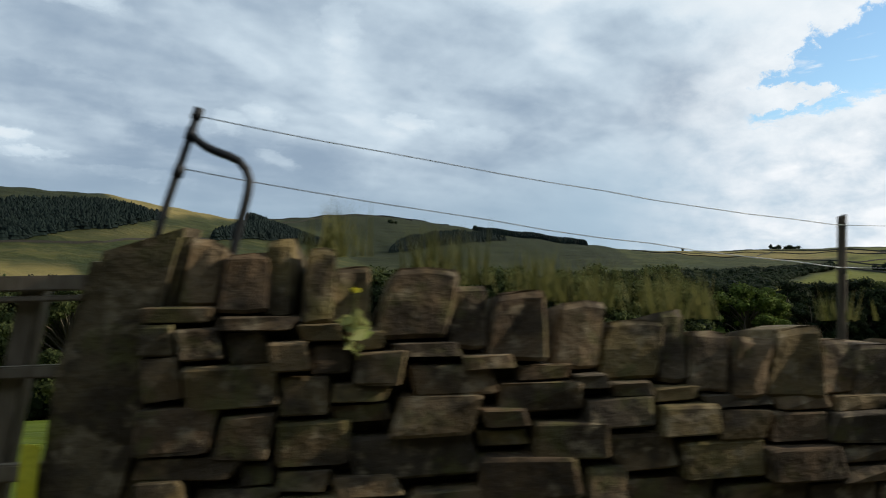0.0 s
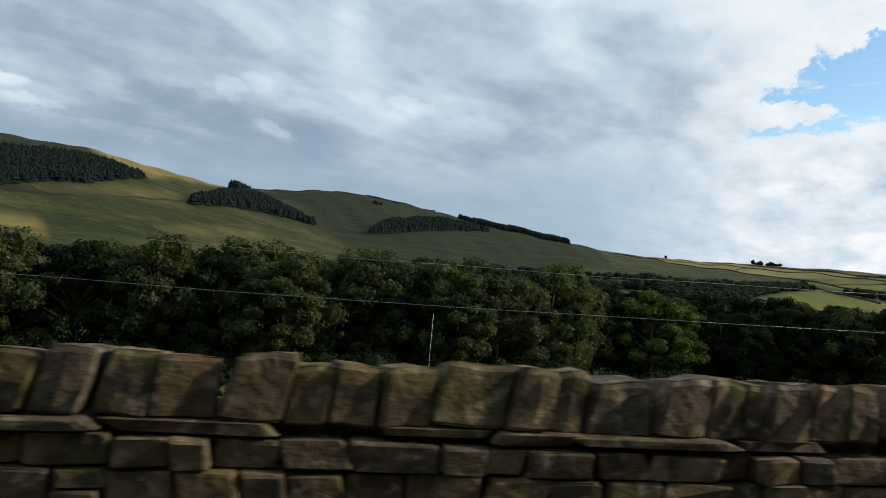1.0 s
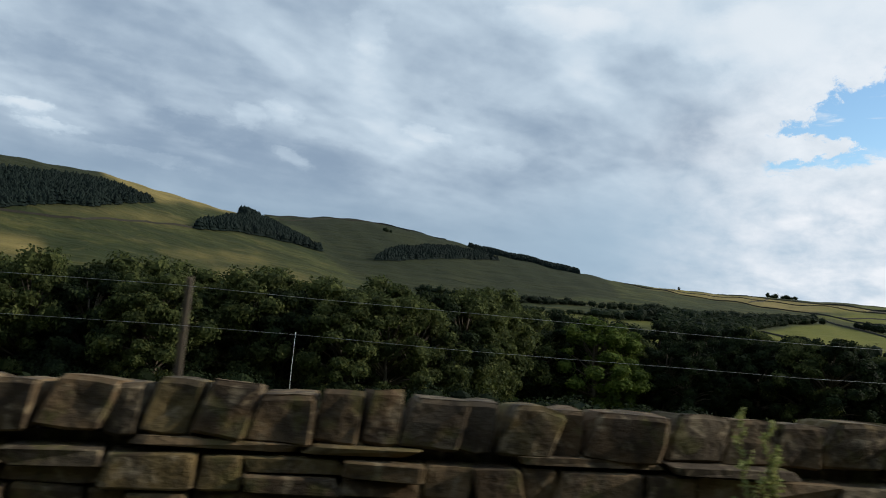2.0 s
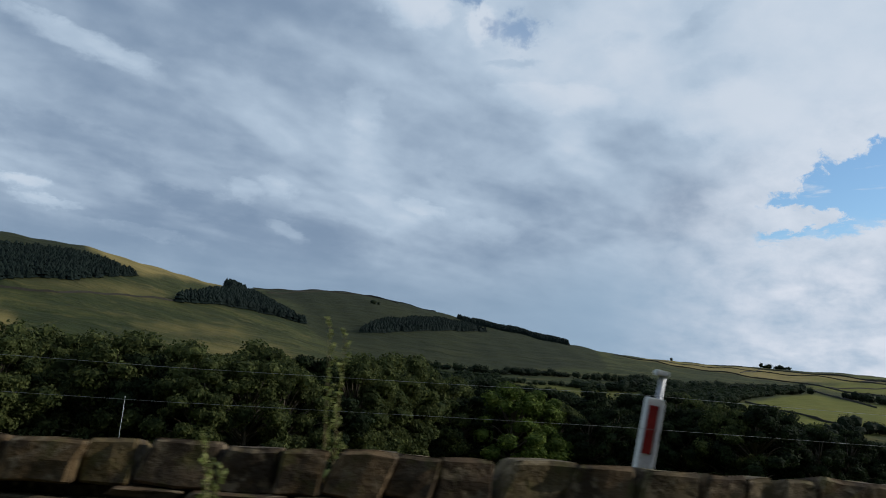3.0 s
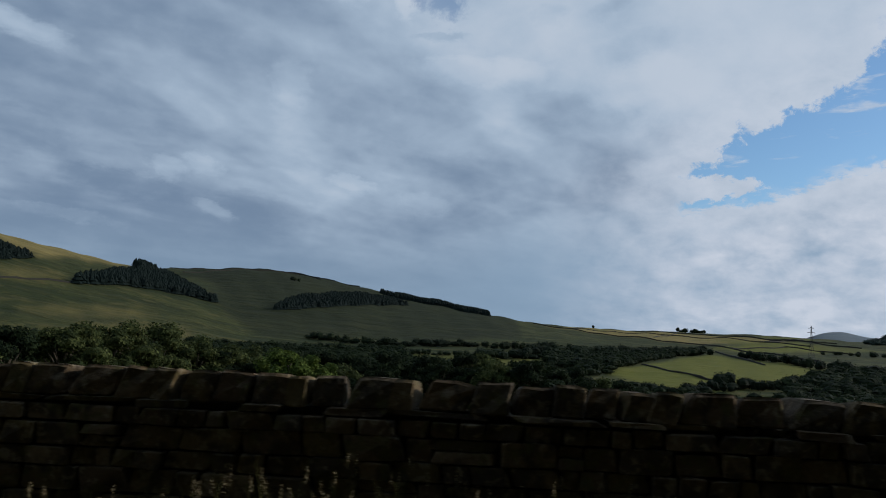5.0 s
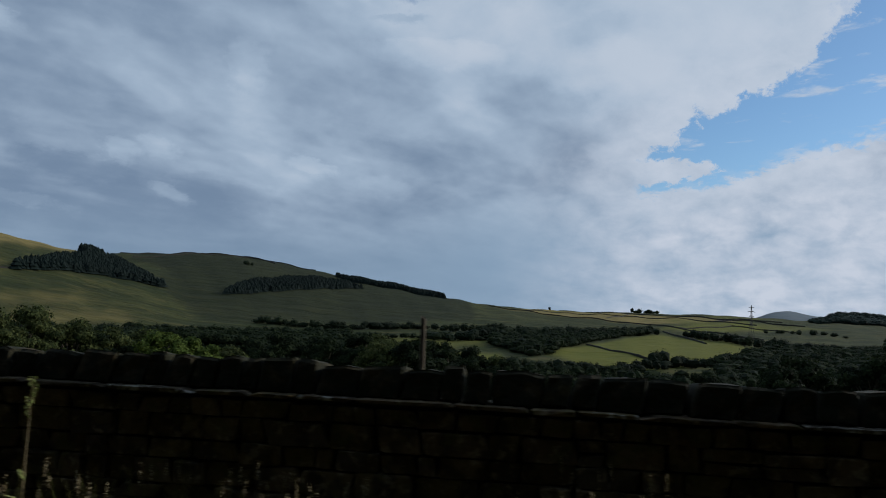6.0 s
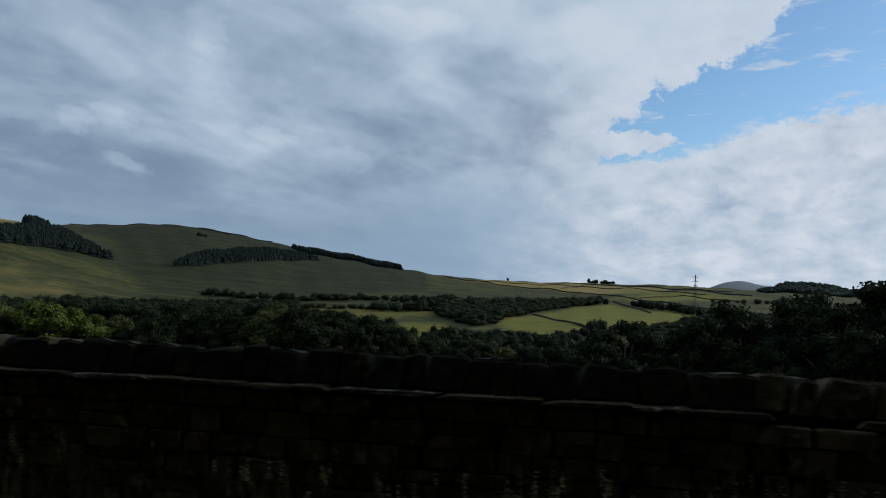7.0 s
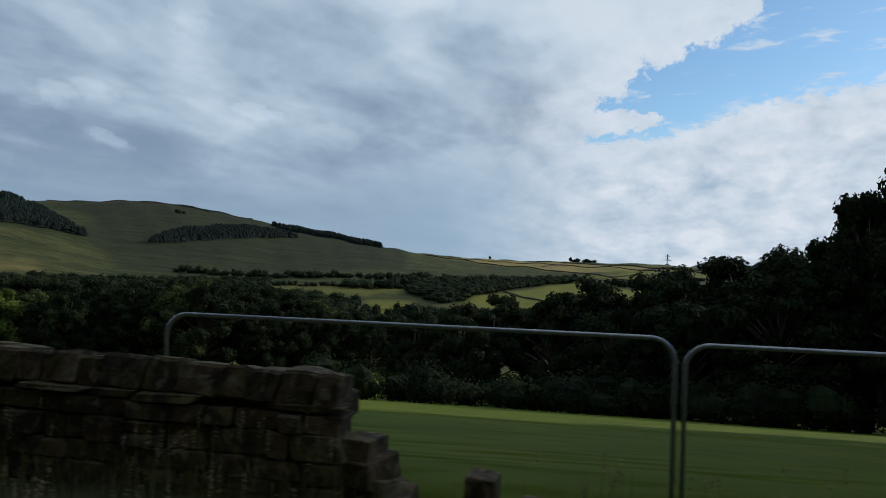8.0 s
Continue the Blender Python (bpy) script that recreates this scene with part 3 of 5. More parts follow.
CROWN = [(-2, 1.57), (-0.9, 1.55), (0, 1.42), (0.5, 1.31), (0.9, 1.22), (1.3, 1.165), (2, 1.13), (4.5, 1.09), (8, 1.07), (15, 1.015), (22, 0.95), (42, 0.92), (45, 0.94), (53, 0.94), (60, 0.97), (65, 0.99), (68, 1.06), (84, 1.12), (88, 1.10), (94, 1.05), (105, 1.01), (107, 0.98), (112, 0.90), (119, 0.80), (130, 0.8)]


def face_off(s):
    return float(np.interp(s, [a for a, _ in FACE], [b for _, b in FACE]))


def crown_z(s):
    return float(np.interp(s, [a for a, _ in CROWN], [b for _, b in CROWN]))


def wall_turn(s):
    a, b = way(s - 0.4, face_off(s - 0.4)), way(s + 0.4, face_off(s + 0.4))
    return math.atan2(b.y - a.y, b.x - a.x)


strip("road", -60, 190, 2.0, (-6.2, -3.0, 0.0, 1.35), (0.0, 0.04, 0.03, 0.0), ASPHALT, "worn grey asphalt country road", "road")
strip("verge", -60, 190, 0.5, (1.34, 1.5, 1.9, lambda s: face_off(s) + 0.25), (-0.02, 0.06, 0.05, 0.04), EARTH,
      "rough grassy roadside verge below a stone wall", "verge", 0.02)


def stone_shapes(count, seed, chamfer, rough):
    """Unit blocks (1 x 1 x 1, standing on z = 0, face at y = -0.5) with worn, rounded corners."""
    rnd = random.Random(seed)
    shapes = []
    for n in range(count):
        c = chamfer * rnd.uniform(0.8, 1.5)
        cuts = ([-0.5, -0.5 + c, 0.5 - c * rnd.uniform(0.7, 1.4), 0.5], [-0.5, -0.5 + c, 0.5], [-0.5, -0.5 + c, 0.5 - c * rnd.uniform(0.7, 1.4), 0.5])
        slant, off = rnd.uniform(-0.16, 0.16), Vector((rnd.uniform(0, 60), rnd.uniform(0, 60), n * 3.0))
        verts, faces, grid = [], [], {}

        def corner(*k):
            if k not in grid:
                p = Vector([cuts[a][k[a]] for a in range(3)])
                ends = sum(abs(v) > 0.499 for v in p)
                p *= (1.0, 1.0, 1.0 - chamfer * 0.45, 1.0 - chamfer * 1.0)[ends]
                p.x += slant * p.z
                q = p * 2.1 + off
                p += Vector((noise.noise(q), noise.noise(q + Vector((5, 2, 8))) * 1.3, noise.noise(q + Vector((9, 4, 1))))) * rough * 1.6
                grid[k] = len(verts)
                verts.append(p + Vector((0, 0, 0.5)))
            return grid[k]

        for axis in range(3):
            a, b = [m for m in range(3) if m != axis]
            for end in (0, len(cuts[axis]) - 1):
                for i in range(len(cuts[a]) - 1):
                    for j in range(len(cuts[b]) - 1):
                        ring = []
                        for da, db in ((0, 0), (1, 0), (1, 1), (0, 1)):
                            k = [0, 0, 0]
                            k[axis], k[a], k[b] = end, i + da, j + db
                            ring.append(corner(*k))
                        faces.append(tuple(ring if (end > 0) == (axis != 1) else ring[::-1]))
        me = bpy.data.meshes.new("stone")
        me.from_pydata([tuple(v) for v in verts], [], faces)
        shapes.append(me)
    return shapes


def cope_shapes(count, seed, mat):
    """Unit cope stones: slabs on edge with a rounded, uneven top."""
    rnd = random.Random(seed)
    shapes = []
    for n in range(count):
        bm = bmesh.new()
        nx, ny, nz = 4, 3, 4
        lean, crest = rnd.uniform(0.06, 0.30), rnd.uniform(-0.05, 0.05)
        off = Vector((rnd.uniform(0, 50), rnd.uniform(0, 50), n))
        round_x = rnd.uniform(0.0, 0.16)
        rnd_drop, back = rnd.uniform(0.0, 0.08), rnd.uniform(0.3, 0.55)
        grid = {}

        def corner(i, j, k):
            key = (i, j, k)
            if key not in grid:
                u, v, w = (-0.5, -0.44, 0.05, 0.44, 0.5)[i], (-0.5, -0.45, 0.2, 0.5)[j], (0.0, 0.06, 0.5, 0.93, 1.0)[k]
                shrink = 1.0 - round_x * max(0.0, w - 0.55) ** 1.5 * 2.2
                drop = ((abs(u) * 2) ** 4 * rnd_drop + max(0.0, -v * 2) ** 6 * 0.05 + max(0.0, v + 0.25) ** 1.2 * back) * w
                p = Vector((u * shrink + lean * w, v * (1 - 0.15 * w), w * (1 + crest * u) - drop))
                q = p * 2.3 + off
                p += Vector((noise.noise(q), noise.noise(q + Vector((7, 3, 1))), noise.noise(q + Vector((2, 9, 5))))) * 0.07
                ends = (abs(u) > 0.49) + (abs(v) > 0.49) + (w < 0.01 or w > 0.99)
                p.y += 0.035 * max(0, ends - 1)
                p.x -= math.copysign(0.022 * max(0, ends - 1), u)
                grid[key] = bm.verts.new(p)
            return grid[key]

        for i in range(nx):
            for j in range(ny):
                bm.faces.new([corner(i, j, nz), corner(i + 1, j, nz), corner(i + 1, j + 1, nz), corner(i, j + 1, nz)])
                bm.faces.new([corner(i, j + 1, 0), corner(i + 1, j + 1, 0), corner(i + 1, j, 0), corner(i, j, 0)])
        for k in range(nz):
            for i in range(nx):
                bm.faces.new([corner(i, 0, k), corner(i + 1, 0, k), corner(i + 1, 0, k + 1), corner(i, 0, k + 1)])
                bm.faces.new([corner(i + 1, ny, k), corner(i, ny, k), corner(i, ny, k + 1), corner(i + 1, ny, k + 1)])
            for j in range(ny):
                bm.faces.new([corner(0, j + 1, k), corner(0, j, k), corner(0, j, k + 1), corner(0, j + 1, k + 1)])
                bm.faces.new([corner(nx, j, k), corner(nx, j + 1, k), corner(nx, j + 1, k + 1), corner(nx, j, k + 1)])
        me = bpy.data.meshes.new("cope_stone")
        bm.to_mesh(me)
        bm.free()
        me.materials.append(mat)
        shapes.append(me)
    return shapes


BLOCKS = stone_shapes(24, 3, 0.07, 0.06)
SLABS = stone_shapes(10, 5, 0.09, 0.05)
for _m in BLOCKS + SLABS:
    _m.materials.append(STONE)
COPES, DARK_COPES = cope_shapes(18, 9, STONE), cope_shapes(14, 19, DARK_STONE)
SKY_LIT_SLABS = stone_shapes(8, 15, 0.09, 0.05)
for _m in SKY_LIT_SLABS:
    _m.materials.append(SKY_LIT_STONE)


def put_piece(name, me, parent, where, size, turn, tilt=0.0, roll=0.0):
    ob = new(name, me)
    ob.parent = parent
    ob.matrix_local = Matrix.LocRotScale(where, Euler((roll, tilt, turn)), Vector(size))
    return ob


def dry_stone_wall(s0, s1, label, seed, cope_h=0.21, thick=0.46):
    rnd = random.Random(seed)
    wall = thing("dry_stone_wall", (0, 0, 0), 0, label, "stone wall", kind="structure")
    # the heart of the wall, set back behind the face stones
    verts, faces = [], []
    ss = np.linspace(s0 + 0.08, s1 - 0.08, max(2, int((s1 - s0) / 0.6)))
    for s in ss:
        f, c = face_off(s), crown_z(s) - cope_h - 0.05
        for o, z in ((f + 0.07, -0.1), (f + 0.11, c), (f + thick - 0.05, c), (f + thick, -0.1)):
            verts.append(way(s, o, z))
    for i in range(len(ss) - 1):
        for j in range(3):
            faces.append((i * 4 + j, i * 4 + j + 1, i * 4 + j + 5, i * 4 + j + 4))
    faces += [(3, 2, 1, 0), tuple((len(ss) - 1) * 4 + k for k in range(4))]
    part("rubble_core", mesh_of("rubble_core", verts, faces, STONES), STONES, wall, "dark rubble hearting between the faces")
    # copes
    s, singles = s0 + (0.1 if s0 < 0 else 0.0), []
    while s < s1 - 0.1:
        w = rnd.choice((0.12, 0.15, 0.17, 0.19, 0.21, 0.24, 0.28))
        w = min(w * rnd.uniform(0.85, 1.12) * float(np.interp(s, [3, 8, 40, 55, 78, 84], [0.75, 0.95, 1.1, 1.3, 1.3, 0.95])), s1 - s)
        h = cope_h * (rnd.uniform(0.82, 1.12) if s < 10 else rnd.uniform(0.92, 1.05))
        mid = s + w / 2
        z = crown_z(mid) - cope_h - 0.035
        d = thick * rnd.uniform(0.7, 0.85)
        singles.append(("cope_stone", rnd.choice(DARK_COPES if 82 < mid < 106 else COPES), way(mid, face_off(mid) + d / 2 + rnd.uniform(0.0, 0.04), z),
                        (w * 0.95, d, h), wall_turn(mid) + rnd.uniform(-0.09, 0.09), rnd.uniform(-0.03, 0.05), rnd.uniform(-0.06, 0.06)))
        s += w
    # thin through-stones under the copes, then courses down to the ground
    rows = []
    depth = 0.0
    s = s0
    while s < s1 - 0.08:
        w = min(rnd.uniform(0.22, 0.6) if s > 9 else rnd.uniform(0.1, 0.26), s1 - s)
        mid = s + w / 2
        hh = rnd.uniform(0.028, 0.05) if s > 9 else rnd.uniform(0.04, 0.055)
        ledge = 84 < mid < 105.6
        hh = rnd.uniform(0.02, 0.03) if ledge else hh
        rows.append(("face_stone", rnd.choice(SKY_LIT_SLABS if ledge else SLABS), mid, face_off(mid) + 0.10 - (rnd.uniform(0.06, 0.075) if ledge else rnd.uniform(-0.02, 0.045) if mid > 9 else rnd.uniform(-0.02, 0.015)), crown_z(mid) - cope_h - 0.035 - hh, w * 0.97, 0.2, hh, 0))
        s += w + (rnd.uniform(0.1, 0.5) if s > 9 and not ledge and rnd.random() < 0.4 else 0.01)
    depth = cope_h + 0.08
    course = 1
    while depth < 1.4:
        ch = rnd.uniform(0.06, 0.16)
        s = s0
        while s < s1 - 0.06:
            w = min(rnd.uniform(0.1, 0.30) * (1.3 if ch > 0.13 else 1.0), s1 - s)
            mid = s + w / 2
            top = crown_z(mid) - depth
            if top - ch > -0.14:
                split = rnd.random() < 0.22 and ch > 0.12
                for part_h, low in (((ch * 0.5, top - ch * 0.5), (ch * 0.5, top - ch)) if split else ((ch, top - ch),)):
                    rows.append(("face_stone", rnd.choice(BLOCKS), mid, face_off(mid) + 0.1 + rnd.uniform(-0.03, 0.03), low, w - rnd.uniform(0.004, 0.018), 0.22,
                                 part_h - rnd.uniform(0.003, 0.013), course))
            s += w
        depth += ch
        course += 1
    # the upper courses that pass nearest are stones of their own; the rest is one heap
    rows.sort(key=lambda q: (q[8] > 3, 0))
    stones, rest = [], []
    keep = [q for q in rows if q[8] <= 3]
    step = max(1.0, len(keep) / 290.0)
    chosen = {int(i * step) for i in range(290)} if len(keep) > 290 else set(range(len(keep)))
    for i, q in enumerate(keep):
        (stones if i in chosen else rest).append(q)
    rest += [q for q in rows if q[8] > 3]
    bm_v, bm_f = [], []

    def heap(me, m):
        base = len(bm_v)
        bm_v.extend(m @ v.co for v in me.vertices)
        bm_f.extend(tuple(base + i for i in p.vertices) for p in me.polygons)

    for n, (nm, me, mid, off, low, w, d, h, _) in enumerate(stones):
        put_piece(nm, me, wall, way(mid, off, low), (w, d, h), wall_turn(mid) + rnd.uniform(-0.04, 0.04), rnd.uniform(-0.025, 0.025))
    for nm, me, mid, off, low, w, d, h, _ in rest:
        heap(me, Matrix.LocRotScale(way(mid, off, low), Euler((0, rnd.uniform(-0.025, 0.025), wall_turn(mid) + rnd.uniform(-0.04, 0.04))), Vector((w, d, h))))
    for n, (nm, me, where, size, turn, tilt, roll) in enumerate(singles):
        put_piece(nm, me, wall, where, size, turn, tilt, roll)
    # the field side is seen only over the top: one heap of blocks
    s = s0
    while s < s1 - 0.2:
        w = rnd.uniform(0.25, 0.5)
        mid = min(s + w / 2, s1 - 0.1)
        for low in (0.45, 0.6):
            if low + 0.15 < crown_z(mid) - cope_h + 0.03:
                heap(rnd.choice(BLOCKS), Matrix.LocRotScale(way(mid, face_off(mid) + thick - 0.08, low), Euler((0, 0, wall_turn(mid))), Vector((w, 0.2, 0.15))))
        s += w
    part("small_stones", mesh_of("small_stones", bm_v, bm_f, STONES), STONES, wall, "lower courses of small face stones", "stuff")
    return wall


# ---- trees ----
def leaf_quads(rnd, centre, radii, count, size, verts, faces, shell=0.55):
    for _ in range(count):
        d = Vector((rnd.gauss(0, 1), rnd.gauss(0, 1), rnd.gauss(0, 1))).normalized()
        k = shell + (1 - shell) * rnd.random() ** 0.6
        c = Vector((centre[0] + d.x * radii[0] * k, centre[1] + d.y * radii[1] * k, centre[2] + d.z * radii[2] * k))
        nrm = (d + Vector((rnd.uniform(-1, 1), rnd.uniform(-1, 1), rnd.uniform(-0.4, 1))) * 0.9).normalized()
        a = nrm.orthogonal().normalized()
        a = (Matrix.Rotation(rnd.uniform(0, 6.28), 3, nrm) @ a)
        b = nrm.cross(a)
        s, e = size * rnd.uniform(0.6, 1.3), rnd.uniform(0.45, 0.9)
        i = len(verts)
        verts.extend((c - a * s, c - b * s * e * 0.8, c + a * s - nrm * s * 0.25, c + b * s * e))
        faces.append((i, i + 1, i + 2, i + 3))


def leaf_heart(rnd, centre, radii, verts, faces):
    """The dense inside of a clump of leaves: an uneven closed lump."""
    i, n = len(verts), 6
    verts.append(Vector(centre) + Vector((0, 0, radii[2] * 0.8)))
    for ring in (0.9, 1.65, 2.4):
        turn = rnd.uniform(0, 1)
        for k in range(n):
            a, q = turn + 2 * math.pi * k / n, rnd.uniform(0.62, 0.92)
            verts.append(Vector((centre[0] + math.cos(a) * math.sin(ring) * radii[0] * q, centre[1] + math.sin(a) * math.sin(ring) * radii[1] * q, centre[2] + math.cos(ring) * radii[2] * q)))
    verts.append(Vector(centre) - Vector((0, 0, radii[2] * 0.8)))
    for k in range(n):
        j = (k + 1) % n
        faces.append((i, i + 1 + k, i + 1 + j))
        for r in (0, 1):
            faces.append((i + 1 + r * n + k, i + 1 + (r + 1) * n + k, i + 1 + (r + 1) * n + j, i + 1 + r * n + j))
        faces.append((i + 1 + 3 * n, i + 1 + 2 * n + j, i + 1 + 2 * n + k))


def broad_tree(name, seed, tall, wide, leaf, leaves, mat, where, turn, label, group, clumps=26, crown_base=0.22, category="tree"):
    rnd = random.Random(seed)
    tree = thing(name, where, turn, label, category, group)
    tv, tf = [], []

    def limb(points, radii, sides=7):
        v, f = tube(points, radii, sides)
        base = len(tv)
        tv.extend(v)
        tf.extend(tuple(base + i for i in q) for q in f)

    trunk = [Vector((0, 0, -0.3))]
    for k in range(1, 6):
        trunk.append(Vector((rnd.uniform(-0.04, 0.04) * tall * k / 5, rnd.uniform(-0.04, 0.04) * tall * k / 5, tall * 0.8 * k / 5)))
    limb(trunk, [tall * 0.028 * (1 - 0.16 * k) for k in range(6)], 9)
    lv, lf = [], []
    for n in range(clumps):
        hgt = crown_base + (1 - crown_base) * (n + rnd.random()) / clumps
        prof = math.sin(math.pi * min(1, (hgt - crown_base * 0.6) / (1.08 - crown_base * 0.6)) ** 0.8) ** 0.7
        ang, rad = rnd.uniform(0, 6.283), wide * 0.5 * prof * rnd.uniform(0.3, 1.0) ** 0.7
        c = Vector((math.cos(ang) * rad, math.sin(ang) * rad, tall * hgt * rnd.uniform(0.93, 1.04)))
        z0 = tall * max(0.15, hgt * 0.62)
        start = Vector((0, 0, z0))
        limb([start, start.lerp(c, 0.55) + Vector((0, 0, tall * 0.03)), c], [tall * 0.010, tall * 0.006, tall * 0.002], 5)
        size = wide * rnd.uniform(0.075, 0.15)
        flat = size * rnd.uniform(0.6, 0.95)
        leaf_quads(rnd, c, (size, size, flat), leaves // clumps, leaf, lv, lf, 0.45)
        leaf_heart(rnd, c, (size * 0.8, size * 0.8, flat * 0.8), lv, lf)
    part("trunk", mesh_of("trunk", tv, tf, BARK, True), BARK, tree)
    part("crown", mesh_of("crown", lv, lf, mat), mat, tree)
    return tree


def on_ground(x, y, sink=0.1):
    return Vector((x, y, float(ground_z(x, y)[0]) - sink))


def plant_trees():
    """The belt of broad-leaved trees below the road, and single trees farther down."""
    rnd = random.Random(77)
    kinds = []
    for n, (mat, lab) in enumerate(((OAK, "leafy green broad-leaved tree in the valley belt"), (HOLLY, "dense dark green broad-leaved tree in the belt"),
                                    (OAK, "spreading broad-leaved tree with uneven crown"), (LIME_LEAF, "pale fresh-green rounded tree in the belt"),
                                    (HOLLY, "tall dark thorn tree with ragged crown"))):
        kinds.append((n, mat, lab))
    made = {}

    def plant(kind, x, y, top, wide=1.0):
        spot = on_ground(x, y)
        tall = top - spot.z
        n, mat, lab = kinds[kind]
        if kind not in made:
            made[kind] = (broad_tree("broadleaf_tree", 100 + n, 14.0, 12.5, 0.23, 15000, mat, spot, rnd.uniform(0, 6), lab, "tree belt", 62, 0.1), 14.0)
            t = made[kind][0]
        else:
            t = copy_thing(made[kind][0], Matrix.Translation(spot))
        k = tall / 14.0
        t.matrix_basis = Matrix.LocRotScale(spot, Euler((0, 0, rnd.uniform(0, 6.28))), Vector((k * wide, k * wide, k)))
        return t

    # dense belt, two rows deep
    for x in np.arange(-75, 23, 5.6):
        for row in range(2):
            xx, d = x + rnd.uniform(-2, 2) + row * 3, 86 + row * 9 + rnd.uniform(-4, 4)
            y = float(np.interp(xx, WAY_X, WAY_Y)) + d
            plant(rnd.choice((0, 0, 1, 2, 2)), xx, y, rnd.uniform(-2.4, 0.1), rnd.uniform(0.85, 1.1))
    for x, y, top in ((25, 104, -1.4), (29, 112, -0.9), (31, 124, -0.6), (34, 133, -1.4), (37, 146, -2.8), (41, 152, -4.2), (27, 118, -1.0)):
        plant(rnd.choice((0, 1, 2)), x, y, top, rnd.uniform(0.9, 1.1))
    # lower, farther belt
    for x in np.arange(44, 150, 5.5):
        for row in range(2):
            xx = x + rnd.uniform(-2.5, 2.5)
            top = float(np.interp(xx, [44, 56, 82, 95, 104, 114, 124, 132, 150], [-4.8, -6.2, -5.4, -4.0, -5.0, -7.2, -8.6, -12.0, -12.0]))
            plant(rnd.choice((1, 1, 2, 4)), xx, 152 + row * 20 + rnd.uniform(-6, 6), top + rnd.uniform(-1.2, 0.9) - 1.0 * (1 - row), rnd.uniform(0.95, 1.25))
    plant(3, 54, 146, -4.6, 1.2)
    plant(3, 58, 148, -6.0, 1.1)
    # taller dark trees towards the end of the wall
    for x, y, top, wide in ((136, 84, -4.2, 1.0), (142, 92, -3.0, 1.0), (148, 86, -2.2, 1.0), (155, 90, -1.0, 1.0), (160, 85, -0.4, 1.0), (166, 88, 0.6, 1.0),
                            (163, 62, 2.2, 1.0), (168, 61, 4.2, 0.8), (166, 74, 2.6, 1.0), (158, 74, 0.2, 1.0), (171, 54, 7.2, 0.7), (176, 56, 9.4, 0.7), (180, 54, 13.0, 0.75), (175, 60, 10.9, 0.5), (172, 61, 8.8, 0.6), (184, 92, 3.6, 0.7), (150, 72, -3.6, 1.0), (157, 68, -2.6, 1.0),
                            (178, 82, 3.0, 0.9), (132, 96, -5.6, 1.0), (190, 62, 12.0, 0.8), (198, 70, 10.0, 1.0), (207, 62, 12.0, 1.0), (171, 72, 2.0, 0.9)):
        plant(rnd.choice((1, 4, 1)), x, y, top, wide)

    # tall unseen trees beside the road ahead, added between last wall stretch and sun
    for x, y, tall in ((137, 1, 16.0), (142, 8, 21.0), (149, 12, 23.0), (156, 16, 24.0), (152, 3, 18.0)):
        t = plant(rnd.choice((0, 2)), x, y, float(ground_z(x, y)[0]) + tall, 0.8)
        tagged(t, "tall broad-leaved tree added unseen beside the road ahead for shade", "tree", "roadside trees")

    # tall unseen trees added on the bank opposite, boughs over the verge for shade
    for s in np.arange(62, 112, 6.0):
        for off, tall in ((-7.4, 13.0),) + (((-13.5, 14.0),) if s > 90 else ()):
            p = way(s + rnd.uniform(-1.5, 1.5), off + rnd.uniform(-0.4, 0.4))
            t = plant(rnd.choice((0, 2)), p.x, p.y, float(ground_z(p.x, p.y)[0]) + tall * rnd.uniform(0.92, 1.1), 1.6 if off > -10 else 1.0)
            tagged(t, "tall broad-leaved roadside tree added unseen on the bank for shade", "tree", "roadside trees")


plant_trees()


def undergrowth(s0, s1, off0, off1, tall, step, seed, label):
    """Shrubs filling the foot of the tree belt."""
    rnd = random.Random(seed)
    verts, faces = [], []
    for s in np.arange(s0, s1, step):
        p = way(s + rnd.uniform(-1, 1), rnd.uniform(off0, off1))
        z = float(ground_z(p.x, p.y)[0])
        h = tall * rnd.uniform(0.6, 1.2)
        leaf_quads(rnd, (p.x, p.y, z + h * 0.45), (2.6, 2.2, h * 0.55), 620, 0.16, verts, faces, 0.4)
        leaf_heart(rnd, (p.x, p.y, z + h * 0.42), (2.2, 1.9, h * 0.5), verts, faces)
    return tagged(new("undergrowth", mesh_of("undergrowth", verts, faces, HOLLY)), label, "shrubs", kind="stuff")


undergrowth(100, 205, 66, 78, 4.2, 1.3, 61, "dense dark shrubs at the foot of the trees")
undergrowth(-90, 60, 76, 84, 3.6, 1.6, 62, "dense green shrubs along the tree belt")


# ---- woods and hedges on the hills ----
def conifer(rnd, x, y, z, tall, verts, faces):
    wide, sides = tall * rnd.uniform(0.45, 0.68), 6
    for lo, hi, k in ((0.05, 0.55, 1.0), (0.35, 0.8, 0.72), (0.62, 1.0, 0.42)):
        i = len(verts)
        verts.append((x, y, z + tall * hi))
        turn = rnd.uniform(0, 6)
        for n in range(sides):
            a = turn + 2 * math.pi * n / sides
            w = wide * k * rnd.uniform(0.75, 1.2)
            verts.append((x + math.cos(a) * w, y + math.sin(a) * w, z + tall * lo * rnd.uniform(0.8, 1.2)))
        faces.extend((i, i + 1 + n, i + 1 + (n + 1) % sides) for n in range(sides))


